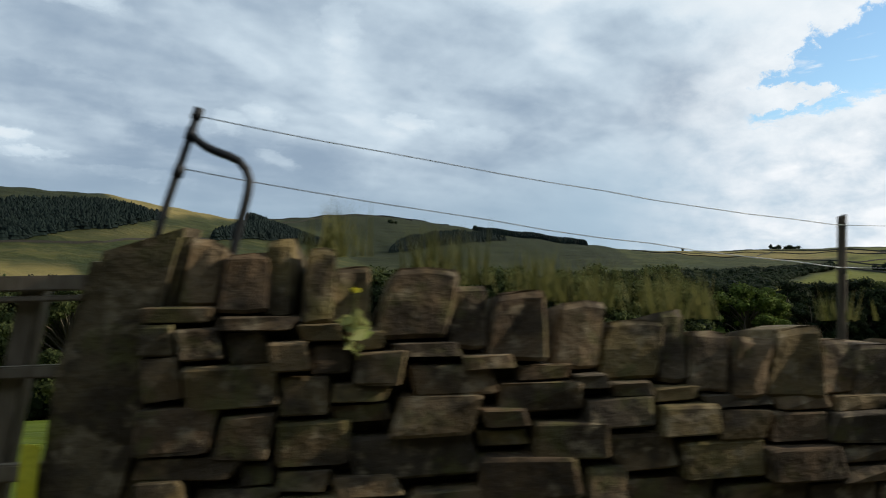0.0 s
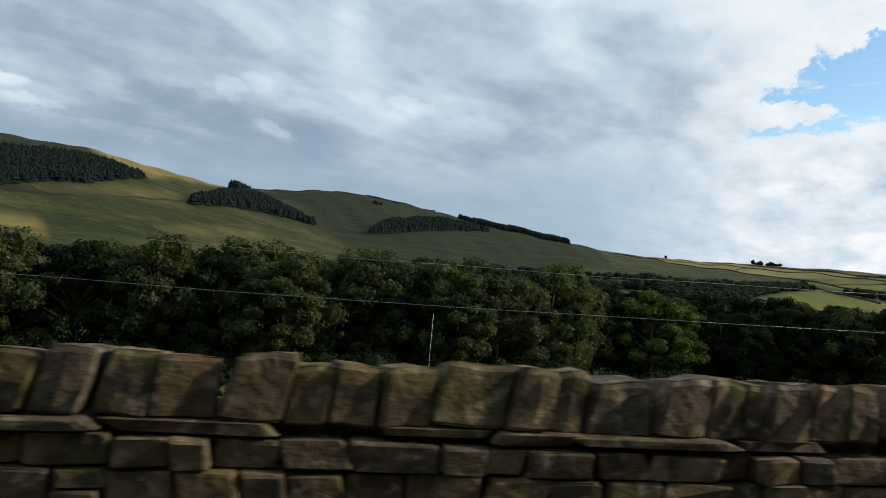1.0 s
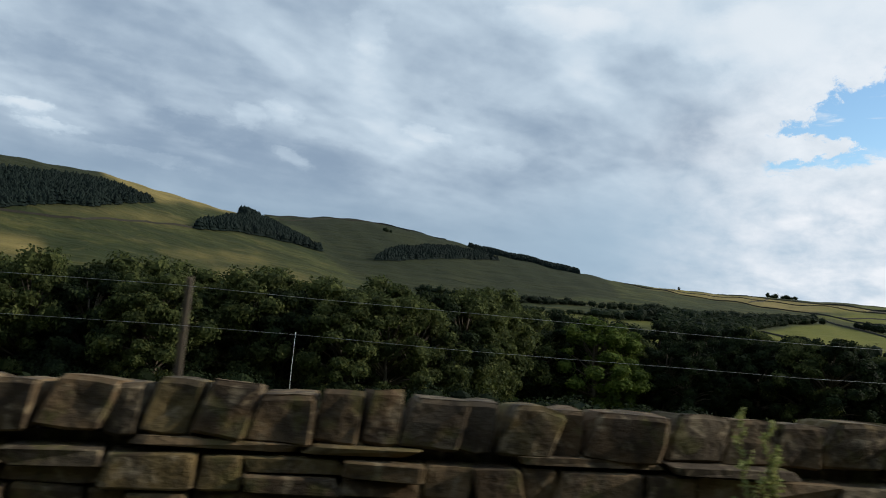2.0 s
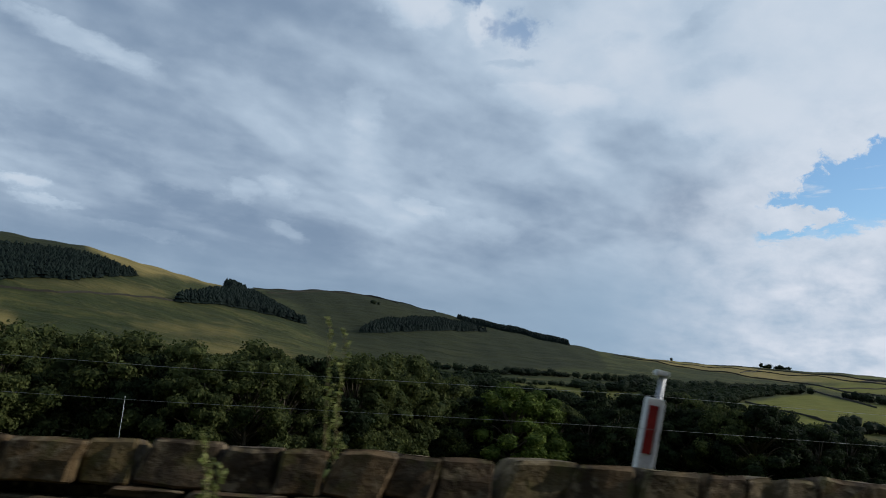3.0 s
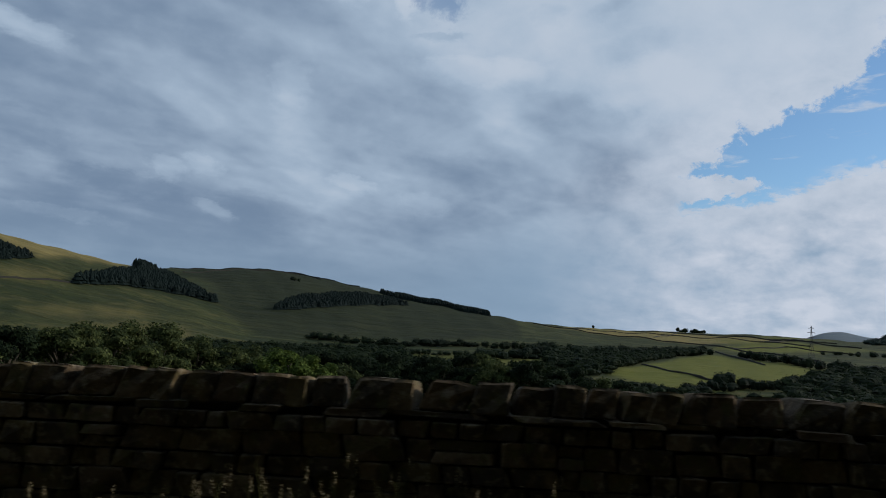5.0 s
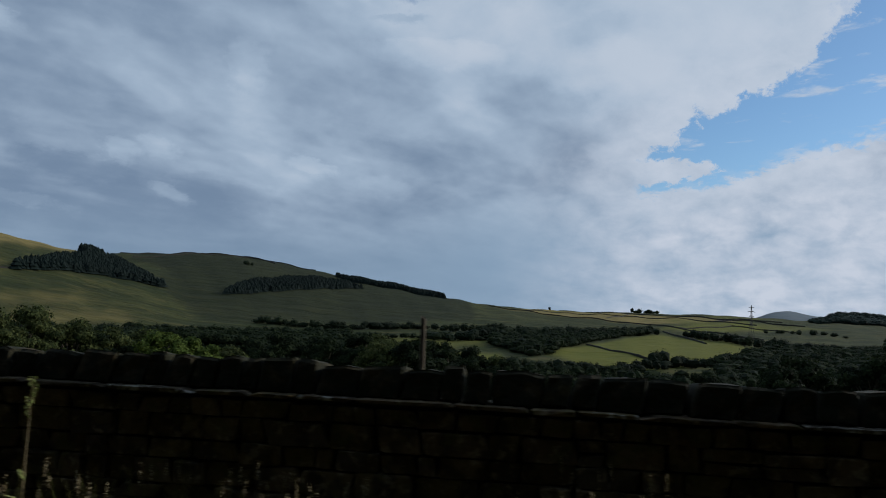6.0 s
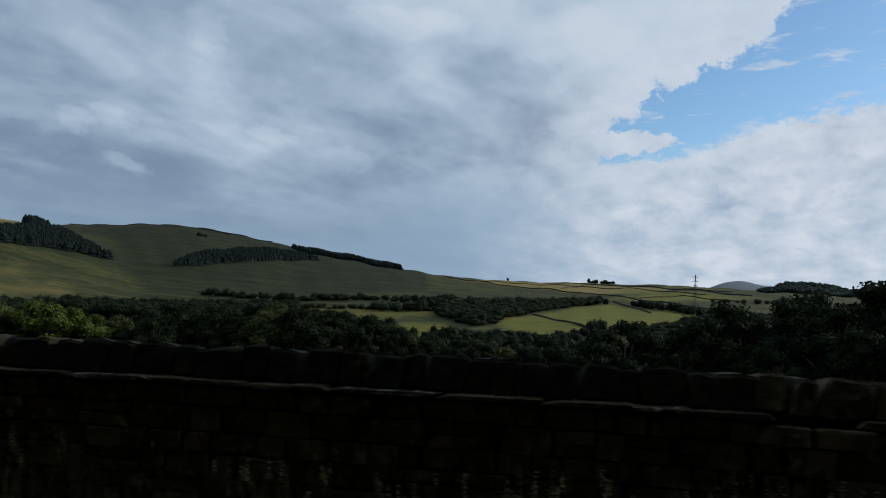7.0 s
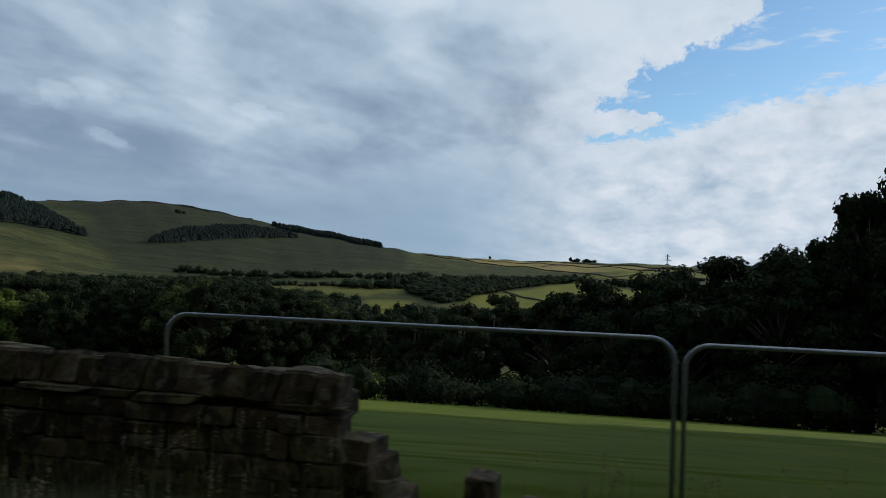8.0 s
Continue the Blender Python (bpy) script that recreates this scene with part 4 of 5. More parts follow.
def plantation(name, poly, spacing, tall, seed, label, mat=None):
    rnd = random.Random(seed)
    xs, ys = zip(*[polar(a, r) for a, r in poly])
    gx, gy = np.meshgrid(np.arange(min(xs), max(xs), spacing), np.arange(min(ys), max(ys), spacing * 1.15))
    gx, gy = gx.ravel(), gy.ravel()
    rs = np.random.RandomState(seed)
    gx, gy = gx + rs.uniform(-1.2, 1.2, gx.shape) * spacing, gy + rs.uniform(-1.2, 1.2, gx.shape) * spacing
    ok = inside(np.degrees(np.arctan2(gx - CX, gy - CY)), np.log(np.hypot(gx - CX, gy - CY)), poly)
    gx, gy = gx[ok], gy[ok]
    verts, faces = [], []
    for x, y, z in zip(gx, gy, ground_z(gx, gy)):
        conifer(rnd, x, y, z - 0.5, tall * rnd.uniform(0.72, 1.12), verts, faces)
    return tagged(new(name, mesh_of(name, verts, faces, mat or NEEDLE)), label, "woodland", kind="stuff")


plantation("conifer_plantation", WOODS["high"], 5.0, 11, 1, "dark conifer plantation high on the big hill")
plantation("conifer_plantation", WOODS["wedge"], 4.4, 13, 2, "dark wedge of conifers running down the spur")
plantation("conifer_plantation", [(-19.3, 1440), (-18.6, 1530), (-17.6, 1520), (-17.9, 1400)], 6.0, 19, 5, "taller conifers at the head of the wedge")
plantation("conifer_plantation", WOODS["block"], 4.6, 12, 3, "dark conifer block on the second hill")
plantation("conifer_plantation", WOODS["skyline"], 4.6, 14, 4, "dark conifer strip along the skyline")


def scrub_line(name, pts, spacing, tall, wide, seed, label, leaves=26, leaf=1.0, jitter=3.0, mat=None):
    """A hedge or thin wood: many uneven clumps of leaves along a line of (azimuth, distance)."""
    rnd = random.Random(seed)
    P = [Vector((*polar(a, r), 0)) for a, r in pts]
    spots = []
    for a, b in zip(P, P[1:]):
        n = max(1, int((b - a).length / spacing))
        spots += [a.lerp(b, k / n) for k in range(n)]
    xs = np.array([p.x + rnd.uniform(-jitter, jitter) for p in spots])
    ys = np.array([p.y + rnd.uniform(-jitter, jitter) for p in spots])
    verts, faces = [], []
    for x, y, z in zip(xs, ys, ground_z(xs, ys)):
        h = tall * rnd.uniform(0.55, 1.25)
        w = wide * rnd.uniform(0.7, 1.3)
        leaf_quads(rnd, (x, y, z + h * 0.48), (w * 0.5, w * 0.5, h * 0.52), leaves, leaf * 0.8, verts, faces, 0.6)
        leaf_heart(rnd, (x, y, z + h * 0.45), (w * 0.5, w * 0.5, h * 0.52), verts, faces)
    mat = mat or SCRUB
    return tagged(new(name, mesh_of(name, verts, faces, mat)), label, "hedge", kind="stuff")


def field_wall(name, pts, label, tall=1.4):
    """A distant dry-stone field wall as a thick ridge of rubble over the ground."""
    P = [Vector((*polar(a, r), 0)) for a, r in pts]
    spots = []
    for a, b in zip(P, P[1:]):
        n = max(2, int((b - a).length / 9))
        spots += [a.lerp(b, k / n) for k in range(n)]
    spots.append(P[-1])
    zs = ground_z([p.x for p in spots], [p.y for p in spots])
    verts, faces = [], []
    for i, p in enumerate(spots):
        d = (spots[min(i + 1, len(spots) - 1)] - spots[max(i - 1, 0)]).normalized()
        n = Vector((-d.y, d.x, 0)) * 0.7
        h = tall * random.uniform(0.8, 1.2)
        for off, z in ((-n, -0.6), (-n * 0.6, h), (n * 0.6, h), (n, -0.6)):
            verts.append(p + off + Vector((0, 0, float(zs[i]) + z)))
    for i in range(len(spots) - 1):
        for j in range(3):
            faces.append((i * 4 + j, i * 4 + j + 1, i * 4 + j + 5, i * 4 + j + 4))
    return tagged(new(name, mesh_of(name, verts, faces, FIELD_STONE)), label, "field wall", kind="stuff")


scrub_line("valley_wood", [(-6, 880), (-3, 850), (1, 840), (5.6, 900), (8.6, 900), (12.4, 960), (16, 1020)], 5, 9, 12, 11, "dark line of trees along the valley side", 110, 0.85)
scrub_line("valley_wood", [(8, 730), (10.5, 760), (12.4, 790), (14, 850), (16, 900), (19, 1000), (23, 1130)], 4, 12, 15, 12, "dark wood at the head of the lit field", 130, 0.9, 20)
scrub_line("valley_wood", [(13.4, 690), (14.2, 720), (15, 700), (16, 650)], 5, 9, 12, 13, "dark scrub below the lit field", 110, 0.8, 16)
def wood_patch(poly, spacing, tall, seed, label, leaves=110, leaf=0.6, mat=None, name="valley_wood"):
    """A broad-leaved wood: uneven clumps of leaves all over a field given by (azimuth, distance)."""
    rnd, rs = random.Random(seed), np.random.RandomState(seed)
    xs, ys = zip(*[polar(a, r) for a, r in poly])
    gx, gy = np.meshgrid(np.arange(min(xs), max(xs), spacing), np.arange(min(ys), max(ys), spacing))
    gx, gy = gx.ravel() + rs.uniform(-0.5, 0.5, gx.size) * spacing, gy.ravel() + rs.uniform(-0.5, 0.5, gx.size) * spacing
    ok = inside(np.degrees(np.arctan2(gx - CX, gy - CY)), np.log(np.hypot(gx - CX, gy - CY)), poly)
    gx, gy = gx[ok], gy[ok]
    verts, faces = [], []
    for x, y, z in zip(gx, gy, ground_z(gx, gy)):
        h, w = tall * rnd.uniform(0.55, 1.3), spacing * rnd.uniform(1.1, 1.7)
        leaf_quads(rnd, (x, y, z + h * 0.5), (w * 0.5, w * 0.5, h * 0.5), leaves, leaf, verts, faces, 0.6)
        leaf_heart(rnd, (x, y, z + h * 0.47), (w * 0.5, w * 0.5, h * 0.5), verts, faces)
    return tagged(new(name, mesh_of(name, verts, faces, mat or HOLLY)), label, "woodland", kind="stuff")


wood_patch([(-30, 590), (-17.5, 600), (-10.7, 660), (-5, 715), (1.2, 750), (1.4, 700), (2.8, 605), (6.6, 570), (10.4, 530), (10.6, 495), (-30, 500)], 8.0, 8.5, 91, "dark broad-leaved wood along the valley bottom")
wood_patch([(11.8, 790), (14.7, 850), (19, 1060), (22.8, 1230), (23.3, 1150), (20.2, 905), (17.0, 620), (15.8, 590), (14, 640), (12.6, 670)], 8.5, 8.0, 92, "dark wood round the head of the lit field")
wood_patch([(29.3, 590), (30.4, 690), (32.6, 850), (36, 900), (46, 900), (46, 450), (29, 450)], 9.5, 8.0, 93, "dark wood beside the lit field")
wood_patch(WOODS["far"], 20.0, 15.0, 94, "dark wood covering a distant low hill", 30, 2.4, HAZED_WOOD, "hill_wood")
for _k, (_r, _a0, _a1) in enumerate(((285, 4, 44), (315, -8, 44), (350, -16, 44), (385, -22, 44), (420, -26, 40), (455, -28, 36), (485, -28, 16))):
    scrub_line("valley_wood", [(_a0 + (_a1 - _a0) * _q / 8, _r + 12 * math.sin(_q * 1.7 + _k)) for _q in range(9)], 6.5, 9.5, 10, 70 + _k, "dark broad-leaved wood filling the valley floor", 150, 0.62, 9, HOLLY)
field_wall("field_wall", [(19.3, 785), (21.3, 695), (23.6, 642), (26, 605)], "dark dry-stone wall across the lit field", 1.35)
field_wall("field_wall", [(24.0, 1270), (25.9, 1055), (27.5, 910)], "dark dry-stone wall down the lit field", 2.0)
scrub_line("hedge_line", [(25.9, 1090), (27.9, 1015), (30, 945), (32.4, 865), (36, 850)], 6, 11, 13, 16, "hedge of grown-out trees behind the field", 110, 0.9, 7)
scrub_line("hedge_line", [(1.4, 735), (6, 748), (11.7, 760)], 3.5, 5, 8, 17, "hedge with small trees along a pale field", 90, 0.6, 3)
scrub_line("hedge_line", [(15, 500), (18, 505), (20, 515), (22.5, 500), (25, 530), (29, 590)], 2.6, 7, 9, 18, "bushy hedge at the foot of the lit field", 100, 0.6, 9)
scrub_line("hedge_line", [(25.2, 548), (25.8, 555)], 3, 15, 12, 28, "rounded dark tree standing in the hedge", 200, 0.6, 3)
scrub_line("gorse_patch", [(-8.2, 1760), (-7.4, 1780)], 8, 9, 12, 20, "small dark thicket below the hill crest", 70, 1.0, 6)
scrub_line("skyline_trees", [(21.3, 3120), (21.7, 3130)], 9, 15, 18, 21, "small clump of trees on the moor skyline", 160, 1.6, 5, HOLLY)
scrub_line("skyline_trees", [(22.2, 3140), (22.9, 3150)], 9, 13, 16, 22, "small clump of trees on the moor skyline", 160, 1.6, 5, HOLLY)
scrub_line("skyline_trees", [(14.9, 2900), (15.1, 2900)], 9, 12, 14, 23, "single trees on the moor skyline", 160, 1.6, 2, HOLLY)
scrub_line("skyline_trees", [(21.0, 3110), (23.2, 3150)], 16, 17, 22, 24, "low clump of trees on the moor skyline", 160, 1.6, 5, HOLLY)
field_wall("field_wall", [(-46, 830), (-30.6, 851), (-26.6, 921), (-22.2, 1005)], "dark dry-stone wall across the hillside", 2.0)
field_wall("field_wall", [(10.6, 1830), (14, 1800), (18, 1760), (23, 1600)], "dark dry-stone wall along the moor edge", 2.4)
field_wall("field_wall", [(18, 2900), (22, 2650), (29, 2110), (33, 1900)], "dark dry-stone wall over the moor", 2.8)
field_wall("field_wall", [(20, 2300), (25, 2100), (30, 1750)], "dark dry-stone wall between dry fields", 2.4)
field_wall("field_wall", [(23, 1590), (27, 1290), (31, 1100)], "dark dry-stone wall down to the valley", 2.2)
field_wall("field_wall", [(-16, 1900), (-12, 2080), (-8, 2150), (-6, 2050)], "dark dry-stone wall under the crest", 2.2)
field_wall("field_wall", [(-17, 2270), (-14, 2300), (-11, 2325), (-8.5, 2330), (-6, 2310), (-3, 2290)], "dark dry-stone wall along the hill crest", 3.0)
field_wall("field_wall", [(13, 2200), (17, 2330), (22, 2250)], "dark dry-stone wall along the moor pasture", 2.2)
field_wall("field_wall", [(24, 2500), (27, 2320), (31.5, 2150)], "dark dry-stone wall between green pastures", 2.4)
field_wall("field_wall", [(25, 1450), (28.5, 1600), (33, 1480)], "dark dry-stone wall below the moor", 2.0)
field_wall("field_wall", [(19.5, 1900), (20.5, 2200), (21, 2550)], "dark dry-stone wall climbing the moor", 2.2)
field_wall("field_wall", [(27, 1950), (28.5, 2200), (29.5, 2600)], "dark dry-stone wall climbing the pasture", 2.2)
scrub_line("hedge_line", [(31, 1420), (36, 1380)], 9, 8, 12, 25, "grown-out hedge of small dark trees", 90, 0.9, 8)

# ---- the stile at the start of the wall ----
def along(s, off, z):
    return way(s, off, z)


def gate_stoop(s, label):
    """A tall rough stone post."""
    rnd = random.Random(4)
    bm = bmesh.new()
    add_box(bm, (0.29, 0.26, 1.62), (0, 0, 0.66), None, 0.03)
    bmesh.ops.subdivide_edges(bm, edges=[e for e in bm.edges if e.calc_length() > 0.5], cuts=7)
    for v in bm.verts:
        k = v.co.z / 1.45
        v.co.x *= 1.08 - 0.18 * k
        v.co.x += 0.05 * k
        q = v.co * 3.0
        v.co += Vector((noise.noise(q), noise.noise(q + Vector((5, 1, 2))), noise.noise(q + Vector((1, 8, 3))) * 0.8)) * 0.035
        if v.co.z > 1.35 and v.co.x < 0:
            v.co.z -= 0.07
        v.co.x += 0.22 * (v.co.z - 1.45) - 0.03
    post = thing("gate_stoop", along(s, face_off(s) + 0.18, 0), wall_turn(s), label, "stone post")
    part("shaft", bm, STONE, post)
    return post


gate_stoop(-0.565, "tall rough gritstone stoop ending the dry-stone wall")


def handrail():
    rail = thing("handrail", along(-0.46, 2.36, 1.2), wall_turn(-0.4), "dark bent iron tube handrail on the stile wall", "handrail")
    upright = part("upright", tube_mesh("upright", [(-0.165, 0, -0.05), (-0.075, 0, 0.3), (0.04, 0, 0.64)], 0.0125, DARK_IRON), DARK_IRON, rail)
    pts = [(0.012, 0, 0.575), (0.034, 0, 0.545), (0.062, 0, 0.524), (0.092, 0, 0.510), (0.126, 0, 0.498), (0.158, 0, 0.482), (0.180, 0, 0.455), (0.190, 0, 0.42),
           (0.184, 0, 0.38), (0.170, 0, 0.324), (0.152, 0, 0.263), (0.12, 0, 0.12), (0.09, 0, -0.05)]
    part("bent_tube", tube_mesh("bent_tube", pts, 0.0135, DARK_IRON), DARK_IRON, rail)
    for x, z, r in ((0.035, 0.628, 0.016), (-0.022, 0.45, 0.017), (0.014, 0.565, 0.016)):
        part("collar", tube_mesh("collar", [(x - 0.006, 0, z - 0.018), (x + 0.006, 0, z + 0.018)], r, DARK_IRON), DARK_IRON, upright)


handrail()


def timber_fence(s0, s1, label):
    fence = thing("timber_fence", along(s1, face_off(s1) + 0.2, 0), wall_turn(s1), label, "fence")
    for x, h in ((-0.16, 1.33), (s0 - s1, 1.3)):
        bm = bmesh.new()
        add_box(bm, (0.066, 0.08, h + 0.2), (x - 0.06, 0, h / 2 - 0.1), Matrix.Rotation(0.2, 3, "Y"), 0.008)
        part("post", bm, WOOD, fence)
    for z, thick in ((1.315, 0.045), (1.262, 0.018), (1.05, 0.036), (0.78, 0.05)):
        bm = bmesh.new()
        add_box(bm, (s1 - s0 + 0.25, 0.035, thick), ((s0 - s1) / 2 + random.uniform(-0.02, 0.02), -0.065, z), Matrix.Rotation(random.uniform(-0.012, 0.012), 3, "Y"), 0.005)
        part("rail", bm, WOOD, fence)
    return fence


timber_fence(-3.2, -0.82, "weathered timber post-and-rail fence beside the stile")


def yellow_strap():
    strap = thing("yellow_strap", along(-0.98, 2.2, 0), wall_turn(-0.9), "bright yellow plastic strapping hung on the timber fence", "strap")
    bm = bmesh.new()
    add_box(bm, (0.05, 0.012, 0.5), (0.1, 0, 0.62), Matrix.Rotation(0.12, 3, "Y"), 0.003)
    part("hanging_end", bm, YELLOW, strap)
    bm = bmesh.new()
    add_box(bm, (0.75, 0.012, 0.045), (-0.42, 0, 0.84), Matrix.Rotation(0.02, 3, "Y"), 0.003)
    part("band", bm, YELLOW, strap)


yellow_strap()


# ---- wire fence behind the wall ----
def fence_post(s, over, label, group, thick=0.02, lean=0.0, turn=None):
    base = along(s, face_off(s) + 0.56, -0.3)
    top = crown_z(s) + over + 0.3
    bm = bmesh.new()
    rnd = random.Random(int(s * 100))
    bmesh.ops.create_cone(bm, cap_ends=True, segments=9, radius1=thick, radius2=thick * 0.85, depth=top)
    bmesh.ops.translate(bm, vec=(0, 0, top / 2), verts=bm.verts)
    for v in bm.verts:
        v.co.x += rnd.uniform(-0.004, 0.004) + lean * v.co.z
        if v.co.z > 1:
            v.co.z += rnd.uniform(-0.015, 0.015)
    post = thing("fence_post", base, rnd.uniform(0, 3) if turn is None else turn, label, "fence post", group)
    stake = part("stake", bm, BARK, post)
    for z in (over - 0.04, over - 0.22):
        if z > 0.02:
            bm = bmesh.new()
            add_box(bm, (0.006, 0.010, 0.022), (lean * (crown_z(s) + z + 0.3), -thick - 0.002, crown_z(s) + z + 0.3))
            part("staple", bm, DARK_IRON, stake)
    return post


POSTS = [(1.97, 0.38), (3.84, 0.37), (5.55, 0.35), (13.15, 0.34), (17.6, 0.34), (29.3, 0.32), (34.5, 0.3), (39.5, 0.3)]
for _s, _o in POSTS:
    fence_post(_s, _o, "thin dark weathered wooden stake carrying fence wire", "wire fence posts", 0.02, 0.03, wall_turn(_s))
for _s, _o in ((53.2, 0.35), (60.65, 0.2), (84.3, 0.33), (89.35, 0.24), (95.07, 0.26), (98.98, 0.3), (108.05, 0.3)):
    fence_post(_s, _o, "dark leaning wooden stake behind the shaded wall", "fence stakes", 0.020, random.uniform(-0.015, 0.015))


def fence_wire(drop, first, radius, label):
    pts, far_end = [first], along(POSTS[0][0], face_off(POSTS[0][0]) + 0.52, crown_z(POSTS[0][0]) + POSTS[0][1] - drop)
    for k in range(1, 12):
        u = k / 12
        pts.append(first.lerp(far_end, u) - Vector((0, 0, 0.09 * u * (1 - u) + random.uniform(-0.003, 0.003))))
    marks = POSTS + [(46.3, 0.30), (53.2, 0.33), (56.5, 0.1)]
    for (s0, o0), (s1, o1) in zip(marks, marks[1:]):
        for k in range(9):
            u = k / 9
            s = s0 + (s1 - s0) * u
            sag = 0.012 * (s1 - s0) * 4 * u * (1 - u) * 0.35
            pts.append(along(s, face_off(s) + 0.52, (crown_z(s0) + o0) * (1 - u) + (crown_z(s1) + o1) * u - drop - sag + random.uniform(-0.004, 0.004)))
    ob = tagged(new("fence_wire", tube_mesh("fence_wire", pts, [radius * (2.0 if k < 13 else 1.0) for k in range(len(pts))], WIRE, 5)), label, "wire", "fence wires")
    return ob


fence_wire(0.035, along(-0.45, 2.38, 1.83), 0.0009, "upper strand of grey galvanised wire above the wall")
fence_wire(0.2, along(-0.5, 2.38, 1.665), 0.0009, "lower strand of grey galvanised wire above the wall")


# ---- timber gate in the wall ----
def timber_gate(s0, s1):
    mid = (s0 + s1) / 2
    wide = s1 - s0
    gate = thing("timber_gate", along(mid, face_off(mid) - 0.05, 0.06), wall_turn(mid), "dark brown timber barrier gate with leaning pales beside the wall", "gate")
    top = 0.915
    for z, h in ((top - 0.045, 0.09), (0.50, 0.12), (0.16, 0.10)):
        bm = bmesh.new()
        add_box(bm, (wide - 0.06, 0.03, h), (0, 0.026, z), None, 0.004)
        part("rail", bm, DARK_WOOD, gate)
    n = 5
    for k in range(n):
        x = -wide / 2 + 0.14 + (wide - 0.26) * k / (n - 1)
        bm = bmesh.new()
        add_box(bm, (0.115, 0.024, top), (x - 0.1, -0.004, top / 2 + random.uniform(-0.004, 0.008)), Matrix.Rotation(0.24, 3, "Y"), 0.004)
        part("pale", bm, DARK_WOOD, gate)
    return gate


timber_gate(20.70, 22.14)


# ---- white marker post ----
def marker_post(s):
    post = thing("marker_post", along(s - 0.22, face_off(s) + 0.55, -0.2), wall_turn(s), "white roadside marker post with a red reflector panel", "marker post")
    bm = bmesh.new()
    add_box(bm, (0.092, 0.06, 0.9), (0, 0, 0.96), None, 0.006)
    sleeve = part("sleeve", bm, WHITE, post)
    bm = bmesh.new()
    add_box(bm, (0.052, 0.006, 0.25), (-0.012, -0.034, 1.245), None, 0.002)
    part("reflector", bm, RED, sleeve, "dull red reflector panel")
    pole = part("pole", tube_mesh("pole", [(0.02, 0, 0.0), (0.02, 0, 1.53)], 0.018, STEEL, 10), STEEL, post, "grey galvanised pole")
    bm = bmesh.new()
    add_box(bm, (0.075, 0.05, 0.03), (0.01, 0, 1.545), None, 0.006)
    part("cap", bm, WHITE, pole)
    bm = bmesh.new()
    add_box(bm, (0.018, 0.064, 0.86), (0.038, -0.004, 0.96), None, 0.003)
    part("edge_strip", bm, WHITE, sleeve)
    post.matrix_world = post.matrix_world @ Matrix.Rotation(0.15, 4, "Y")
    return post


marker_post(46.46)


# ---- low thicket just below the wall ----
def thicket(s0, s1, label, seed, off0, off1, top):
    rnd = random.Random(seed)
    verts, faces = [], []
    s = s0
    while s < s1:
        o = rnd.uniform(off0, off1)
        p = way(s, o)
        z = float(ground_z(p.x, p.y)[0])
        h = max(0.4, top - z) * rnd.uniform(0.8, 1.05)
        leaf_quads(rnd, (p.x, p.y, z + h * 0.5), (0.9, 0.9, h * 0.5), 150, 0.085, verts, faces, 0.45)
        s += 0.55
    return tagged(new("bramble_thicket", mesh_of("bramble_thicket", verts, faces, HOLLY)), label, "thicket", kind="stuff")


thicket(12, 34, "dense dark bramble thicket below the gate", 31, 7.1, 8.4, 0.08)


